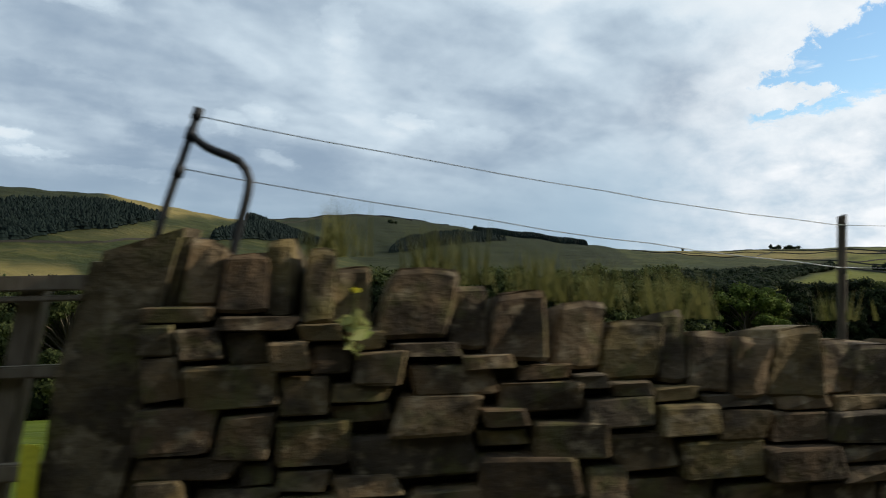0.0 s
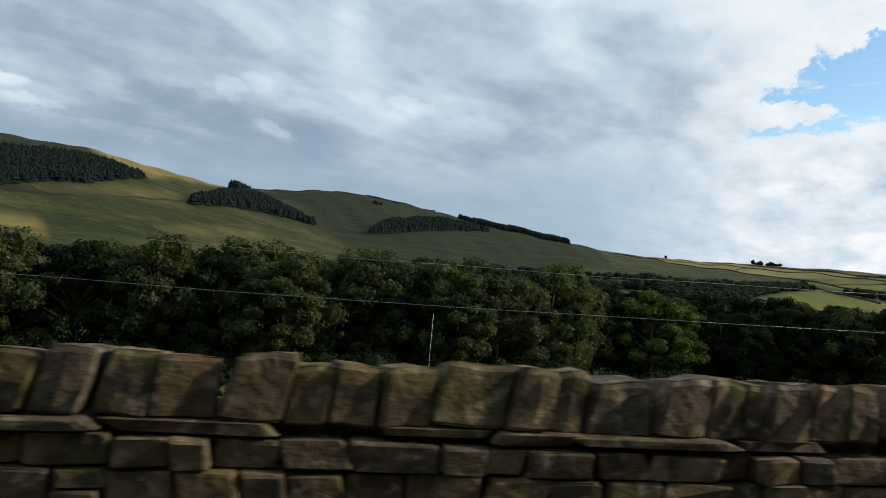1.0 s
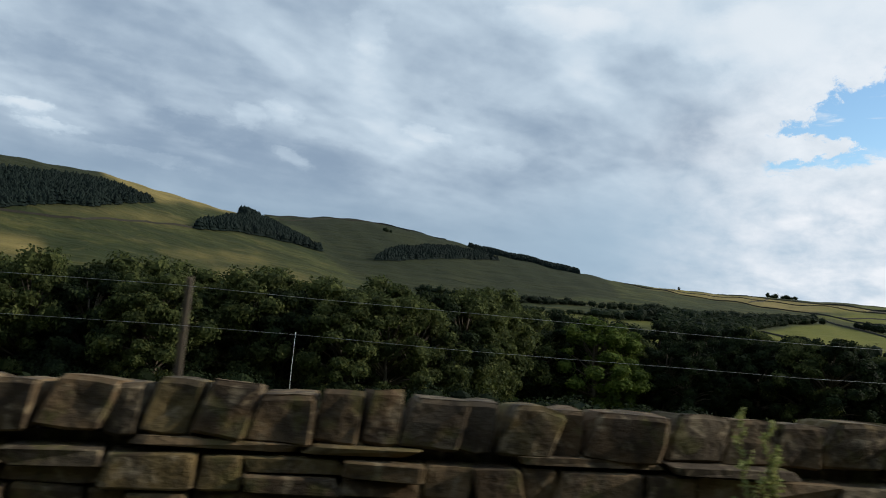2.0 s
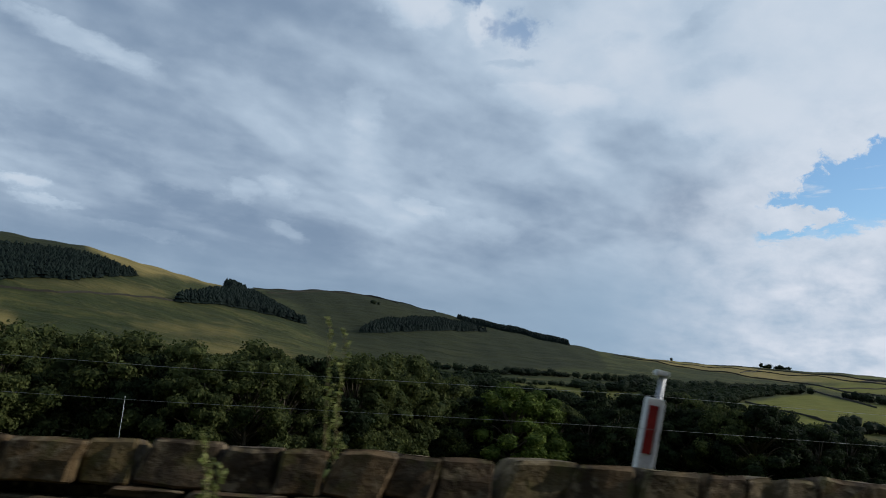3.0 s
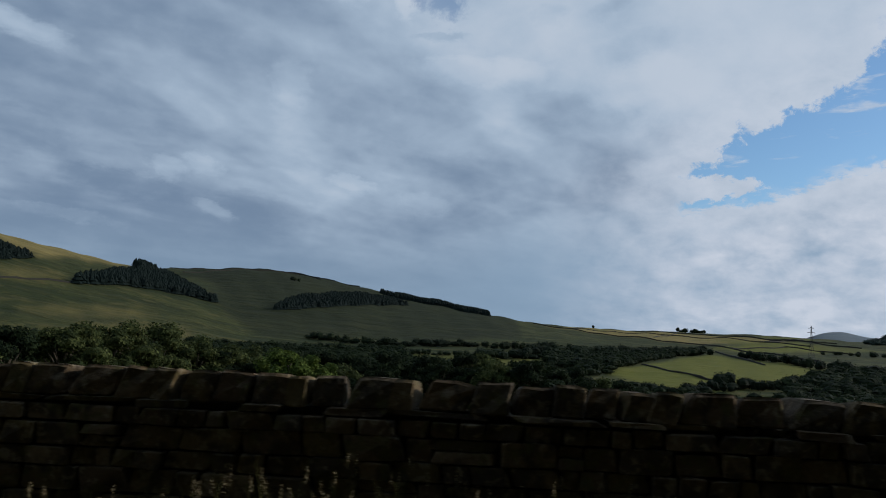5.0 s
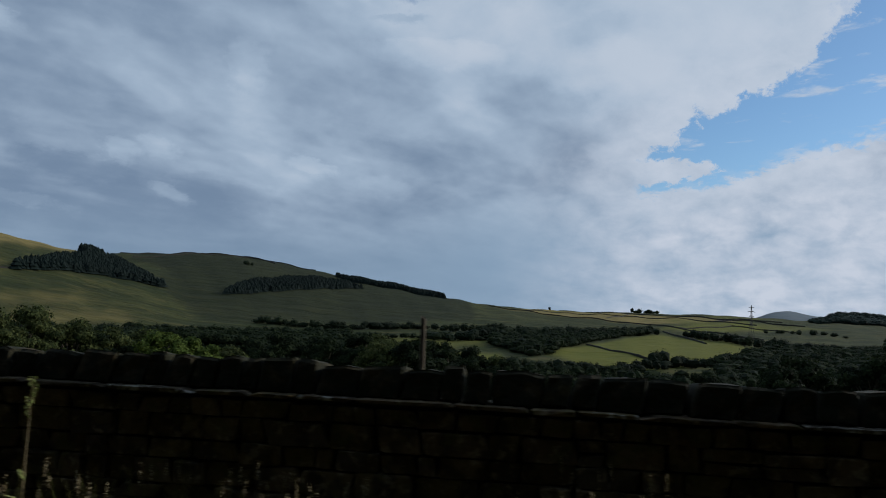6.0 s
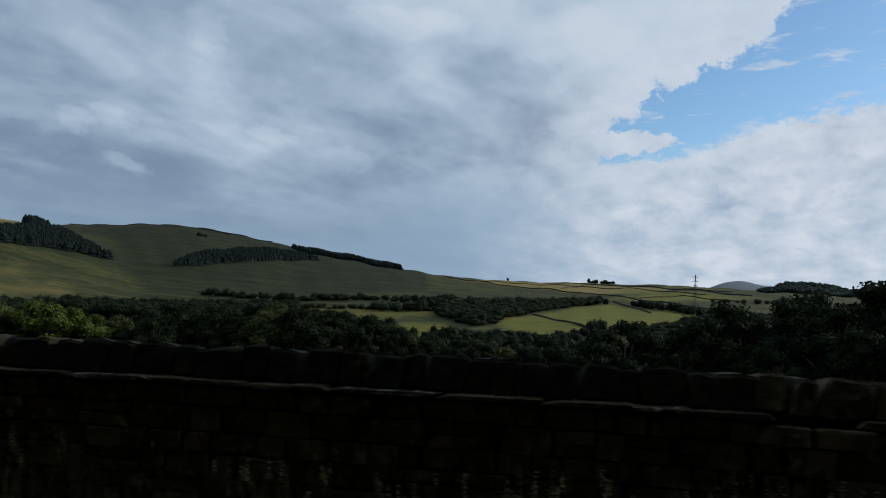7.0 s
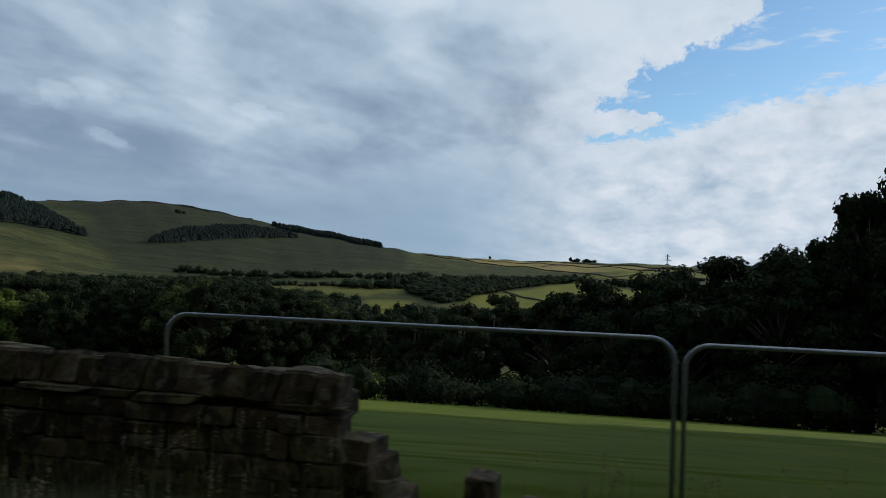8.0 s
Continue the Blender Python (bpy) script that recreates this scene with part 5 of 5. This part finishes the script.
# ---- weeds and grass of the verge ----
def dock_weed(s, off, top, seed, label, spread=0.13, stems=3, base=0.03):
    """A seeding dock: upright ribbed stems, drooping leaves low down, clusters of seed up the stem."""
    rnd = random.Random(seed)
    plant = thing("dock_plant", along(s, off, base), rnd.uniform(0, 6), label, "weed", "roadside weeds")
    sv, sf, lv, lf, kv, kf = [], [], [], [], [], []
    for n in range(stems):
        a = rnd.uniform(0, 6.28)
        tip = Vector((math.cos(a) * spread * rnd.uniform(0.3, 1.2), math.sin(a) * spread * rnd.uniform(0.2, 0.8), top * rnd.uniform(0.72, 1.0)))
        mid = tip * 0.5 + Vector((rnd.uniform(-0.03, 0.03), rnd.uniform(-0.03, 0.03), 0.04))
        pts = [Vector((tip.x * 0.1, tip.y * 0.1, 0)), mid, tip]
        v, f = tube(pts, [0.006, 0.0045, 0.0015], 5)
        b = len(sv)
        sv.extend(v)
        sf.extend(tuple(b + i for i in q) for q in f)
        sprays = 15 if stems > 1 else 6
        for k in range(sprays):
            u = 0.36 + 0.64 * k / 14 if stems > 1 else 0.8 + 0.2 * k / 5
            c = pts[0].lerp(mid, u * 2) if u < 0.5 else mid.lerp(tip, u * 2 - 1)
            ang, ln = rnd.uniform(0, 6.28), rnd.uniform(0.09, 0.22) * (1.15 - u) + 0.02
            end = c + Vector((math.cos(ang) * 0.45, math.sin(ang) * 0.45, 0.9)) * ln
            v, f = tube([c, end], [0.002, 0.001], 3)
            b = len(sv)
            sv.extend(v)
            sf.extend(tuple(b + i for i in q) for q in f)
            for j in range(5):
                leaf_quads(rnd, c.lerp(end, (j + 1) / 5), (0.008, 0.008, 0.018), 4, 0.010, kv, kf, 0.3)
        for k in range(22 if stems > 1 else 3):
            u = rnd.uniform(0.05, 0.92)
            c = pts[0].lerp(tip, u)
            ang, ln, wd = rnd.uniform(0, 6.28), rnd.uniform(0.10, 0.2) * (1.15 - u), rnd.uniform(0.010, 0.020)
            d = Vector((math.cos(ang) * 0.7, math.sin(ang) * 0.7, rnd.uniform(0.5, 1.1))).normalized()
            side = d.cross(Vector((0, 0, 1))).normalized() * wd
            i = len(lv)
            lv.extend((c, c + d * ln * 0.4 + side, c + d * ln * 0.4 - side, c + d * ln + Vector((0, 0, -ln * 0.3))))
            lf.extend(((i, i + 1, i + 2), (i + 1, i + 3, i + 2)))
    part("stem", mesh_of("stem", sv, sf, STRAW), STRAW, plant)
    part("leaves", mesh_of("leaves", lv, lf, WEED), WEED, plant, "", "stuff")
    part("seed_spray", mesh_of("seed_spray", kv, kf, WEED), WEED, plant, "pale crowded seed heads", "stuff")
    return plant


WEEDS = [(20.15, 0.9, 4), (20.32, 0.75, 4), (20.5, 0.98, 3), (24.15, 1.15, 2), (24.4, 0.95, 2), (27.2, 1.12, 2), (28.3, 0.8, 3), (31.5, 1.0, 3), (36.0, 0.9, 3), (41.3, 1.0, 2), (41.55, 0.8, 2), (42.75, 1.05, 2),
         (44.45, 1.02, 2), (47.24, 1.2, 2), (47.34, 1.32, 2), (51.42, 1.0, 2), (51.64, 1.16, 2), (54.9, 1.0, 2), (58.72, 1.36, 4), (58.82, 1.2, 4), (58.62, 1.08, 3), (59.2, 0.85, 3),
         (66.0, 0.6, 3), (79.0, 0.95, 2), (87.6, 1.15, 2), (108.6, 0.85, 2)]
for _n, (_s, _top, _k) in enumerate(WEEDS):
    dock_weed(_s, face_off(_s) - (0.32 if _s < 56 else 0.75), _top, 200 + _n, "tall seeding dock weed growing against the stone wall" if _s < 70 else "thin dry seeding stalk in the shaded verge", 0.17 if _k > 4 else 0.14 if _s < 70 else 0.05, _k + (3 if _k > 4 else 0) if _s < 70 else 1)


dock_weed(44.84, face_off(44.84) + 0.55, 1.6, 245, "tall seeding dock weed growing behind the stone wall", 0.14, 2, -0.16)


def verge_grass(s0, s1, per_metre, low, tall, seed, label, heads=0.3, reach=1.0):
    rnd = random.Random(seed)
    bv, bf, hv, hf = [], [], [], []
    for _ in range(int((s1 - s0) * per_metre)):
        s = rnd.uniform(s0, s1)
        f = face_off(s)
        off = rnd.uniform(max(1.75, f - 0.3 - 1.7 * reach), f - 0.06)
        p = along(s, off, 0.03)
        patch = 0.6 + 0.8 * max(0.0, min(1.0, noise.noise(Vector((s * 0.9, off * 1.5, seed))) + 0.5))
        h = rnd.uniform(low, tall) * patch
        a = rnd.uniform(0, 6.28)
        bend = Vector((math.cos(a), math.sin(a), 0)) * h * rnd.uniform(0.08, 0.5)
        side = Vector((-math.sin(a), math.cos(a), 0)) * rnd.uniform(0.0012, 0.0032)
        m, tip = p + bend * 0.35 + Vector((0, 0, h * 0.6)), p + bend + Vector((0, 0, h))
        i = len(bv)
        bv.extend((p - side, p + side, m + side * 0.8, m - side * 0.8, tip))
        bf.extend(((i, i + 1, i + 2, i + 3), (i + 3, i + 2, i + 4)))
        if h > 0.4 and rnd.random() < heads:
            leaf_quads(rnd, tip - Vector((0, 0, 0.06)), (0.010, 0.010, 0.065), 26, 0.0062, hv, hf, 0.1)
    tagged(new("verge_grass", mesh_of("verge_grass", bv, bf, BLADE)), label, "grass", kind="stuff")
    if hv:
        tagged(new("grass_seed_heads", mesh_of("grass_seed_heads", hv, hf, STRAW)), "pale feathery seed heads over the verge", "grass", kind="stuff")


verge_grass(-6, 26, 110, 0.1, 0.35, 41, "short rough grass along the foot of the wall", 0.1, 0.5)
verge_grass(26, 70, 200, 0.15, 0.5, 42, "rank green grass along the foot of the wall", 0.25, 0.7)
verge_grass(70, 124, 620, 0.14, 0.44, 43, "tall seeding verge grass in front of the wall", 0.42, 1.0)


def wall_top_tufts(s0, s1, seed, label):
    """Yellow-green grass growing behind and between the cope stones."""
    rnd = random.Random(seed)
    v, f = [], []
    spots = [0.0, 0.34, 0.37, 0.5, 0.70, 0.74, 1.02, 1.24] + [rnd.uniform(s0, s1) for _ in range(int((s1 - s0) * 4))]
    for s in spots:
        c = along(s, face_off(s) + rnd.uniform(0.42, 0.62), crown_z(s) - 0.04)
        for k in range(34):
            h = rnd.uniform(0.08, 0.22) if s < 1.5 else rnd.uniform(0.05, 0.16)
            a = rnd.uniform(0, 6.28)
            q = c + Vector((rnd.gauss(0, 0.05), rnd.gauss(0, 0.05), 0))
            sd = Vector((-math.sin(a), math.cos(a), 0)) * 0.006
            tip = q + Vector((math.cos(a) * h * 0.35, math.sin(a) * h * 0.35, h))
            i = len(v)
            v.extend((q - sd, q + sd, tip))
            f.append((i, i + 1, i + 2))
    tagged(new("wall_top_grass", mesh_of("wall_top_grass", v, f, BLADE)), label, "grass", kind="stuff")


wall_top_tufts(-0.2, 6.0, 51, "yellow-green grass tufts sprouting behind the wall top")


def ragwort(s, off, z, heads, label):
    """A low wildflower: stems, a few lobed leaves, and yellow heads at (sideways, height)."""
    rnd = random.Random(3)
    plant = thing("ragwort", along(s, off, z), wall_turn(s), label, "wildflower")
    lv, lf = [], []
    for x, h in heads:
        part("stem", tube_mesh("stem", [(0, 0, 0), (x * 0.4, -0.01, h * 0.5), (x, 0, h)], [0.004, 0.003, 0.002], BLADE, 5), BLADE, plant)
        v, f = [], []
        leaf_quads(rnd, (x, 0, h), (0.014, 0.014, 0.008), 40, 0.007, v, f, 0.2)
        part("flower_head", mesh_of("flower_head", v, f, YELLOW), YELLOW, plant, "bright yellow flower head")
        leaf_quads(rnd, (x * 0.4, 0, h * 0.45), (0.05, 0.04, h * 0.35), 16, 0.028, lv, lf, 0.2)
    part("leaves", mesh_of("leaves", lv, lf, WEED), WEED, plant, "", "stuff")


ragwort(0.05, 2.12, 1.08, [(0, 0.2)], "bright yellow wildflower rooted between the wall stones")
ragwort(11.02, face_off(11.02) - 0.14, 0.05, [(0.0, 0.67), (0.028, 0.645), (0.072, 0.655)], "leafy plant with three yellow flowers against the wall")


# ---- the broken end of the wall and the temporary fence ----
def rubble(spots):
    rnd = random.Random(8)
    for s, off, z, w, d, h in spots:
        st = thing("loose_stone", along(s, off, z), wall_turn(s) + rnd.uniform(-0.5, 0.5), "fallen gritstone block at the broken wall end", "stone", "fallen wall stones")
        ob = part("block", rnd.choice(BLOCKS), STONE, st)
        ob.matrix_local = Matrix.LocRotScale((0, 0, 0), Euler((rnd.uniform(-0.15, 0.15), rnd.uniform(-0.15, 0.15), 0)), Vector((w, d, h)))


rubble([(118.92, 3.95, -0.02, 0.30, 0.30, 0.20), (118.90, 3.95, 0.16, 0.26, 0.28, 0.14), (118.86, 3.95, 0.28, 0.20, 0.25, 0.12), (119.08, 3.9, -0.02, 0.20, 0.25, 0.15),
        (119.52, 4.0, -0.02, 0.17, 0.20, 0.26), (119.85, 4.05, -0.02, 0.24, 0.22, 0.10), (120.7, 3.7, -0.02, 0.14, 0.16, 0.24)])


def fence_panel(s0, s1, off, label, top_z=0.975):
    mid, wide = (s0 + s1) / 2, s1 - s0
    p = way(mid, off)
    base = -0.2
    panel = thing("temporary_fence", Vector((p.x, p.y, base)), heading(mid), label, "temporary fence", "temporary fence panels")
    top, r, half = top_z - base, 0.14, wide / 2 - 0.001
    pts = [(-half, 0, 0.02)]
    for k in range(9):
        a = math.pi - math.pi / 2 * k / 8
        pts.append((-half + r + math.cos(a) * r, 0, top - r + math.sin(a) * r))
    for k in range(9):
        a = math.pi / 2 - math.pi / 2 * k / 8
        pts.append((half - r + math.cos(a) * r, 0, top - r + math.sin(a) * r))
    pts.append((half, 0, 0.02))
    frame_tube = part("tube_frame", tube_mesh("tube_frame", pts, 0.0145, STEEL, 10), STEEL, panel)
    part("bottom_tube", tube_mesh("bottom_tube", [(-half, 0, 0.085), (half, 0, 0.085)], 0.016, STEEL), STEEL, frame_tube)
    for x in (-half, half):
        bm = bmesh.new()
        add_box(bm, (0.2, 0.55, 0.13), (x, 0, 0.03), None, 0.03)
        part("foot_block", bm, ASPHALT, panel, "dark rubber foot block")
    return panel


fence_panel(117.36, 120.57, 4.45, "grey tubular steel fence panel with rounded corners across a wall gap")
fence_panel(120.602, 123.55, 4.45, "grey tubular steel fence panel with rounded corners beyond the wall", 0.945)


# ---- distant posts ----
def pylon(az, r, top, label, wide=4.2):
    x, y = polar(az, r)
    base = on_ground(x, y)
    tall = top - base.z
    tower = thing("pylon", base, radians(25), label, "pylon")
    v, f = [], []

    def bar(a, b, rad):
        tv, tf = tube([a, b], rad, 4)
        n = len(v)
        v.extend(tv)
        f.extend(tuple(n + i for i in q) for q in tf)

    lv = [(0, wide), (0.35, wide * 0.55), (0.6, wide * 0.3), (1.0, 0.15)]
    for (h0, w0), (h1, w1) in zip(lv, lv[1:]):
        cs = [((sx * w0, sy * w0, h0 * tall), (sx * w1, sy * w1, h1 * tall)) for sx, sy in ((-1, -1), (1, -1), (1, 1), (-1, 1))]
        for k in range(4):
            bar(*cs[k], 0.16)
            bar(cs[k][0], cs[(k + 1) % 4][1], 0.07)
            bar(cs[(k + 1) % 4][0], cs[k][1], 0.07)
    part("lattice_mast", mesh_of("lattice_mast", v, f, DARK_IRON), DARK_IRON, tower)
    for h, w in ((0.70, 5.0), (0.82, 7.2), (0.93, 5.0)) if wide > 2 else ((0.9, 2.0),):
        v2, f2 = tube([(-w, 0, h * tall), (0, 0, h * tall + 1.0), (w, 0, h * tall)], [0.25, 0.6, 0.25], 4)
        part("cross_arm", mesh_of("cross_arm", v2, f2, DARK_IRON), DARK_IRON, tower)
    return tower


pylon(30.35, 997, 26.5, "grey lattice electricity pylon on the moor edge", 3.4)
pylon(36.3, 3200, 66.0, "slender lattice mast above the wooded hill", 1.6)


def slim_pole(x, y, top, label):
    base = on_ground(x, y)
    pole = thing("slim_pole", base, 0, label, "pole")
    part("shaft", tube_mesh("shaft", [(0, 0, -0.3), (0.02, 0, (top - base.z) * 0.5), (0.1, 0, top - base.z)], [0.024, 0.018, 0.014], WHITE, 8), WHITE, pole)
    part("cap", tube_mesh("cap", [(0.1, 0, top - base.z - 0.05), (0.1, 0, top - base.z + 0.08)], 0.035, WHITE, 8), WHITE, pole)
    return pole


slim_pole(12.8, 76.7, -5.2, "slim pale pole in front of the tree belt")


# ---- walls by the road ----
dry_stone_wall(-0.56, 20.7, "brown gritstone dry-stone wall with upright cope stones", 21)
dry_stone_wall(21.56, 60.0, "long brown gritstone dry-stone wall beside the verge", 22, 0.2)
dry_stone_wall(60.0, 118.8, "dark shaded gritstone dry-stone wall behind tall grass", 23, 0.2)
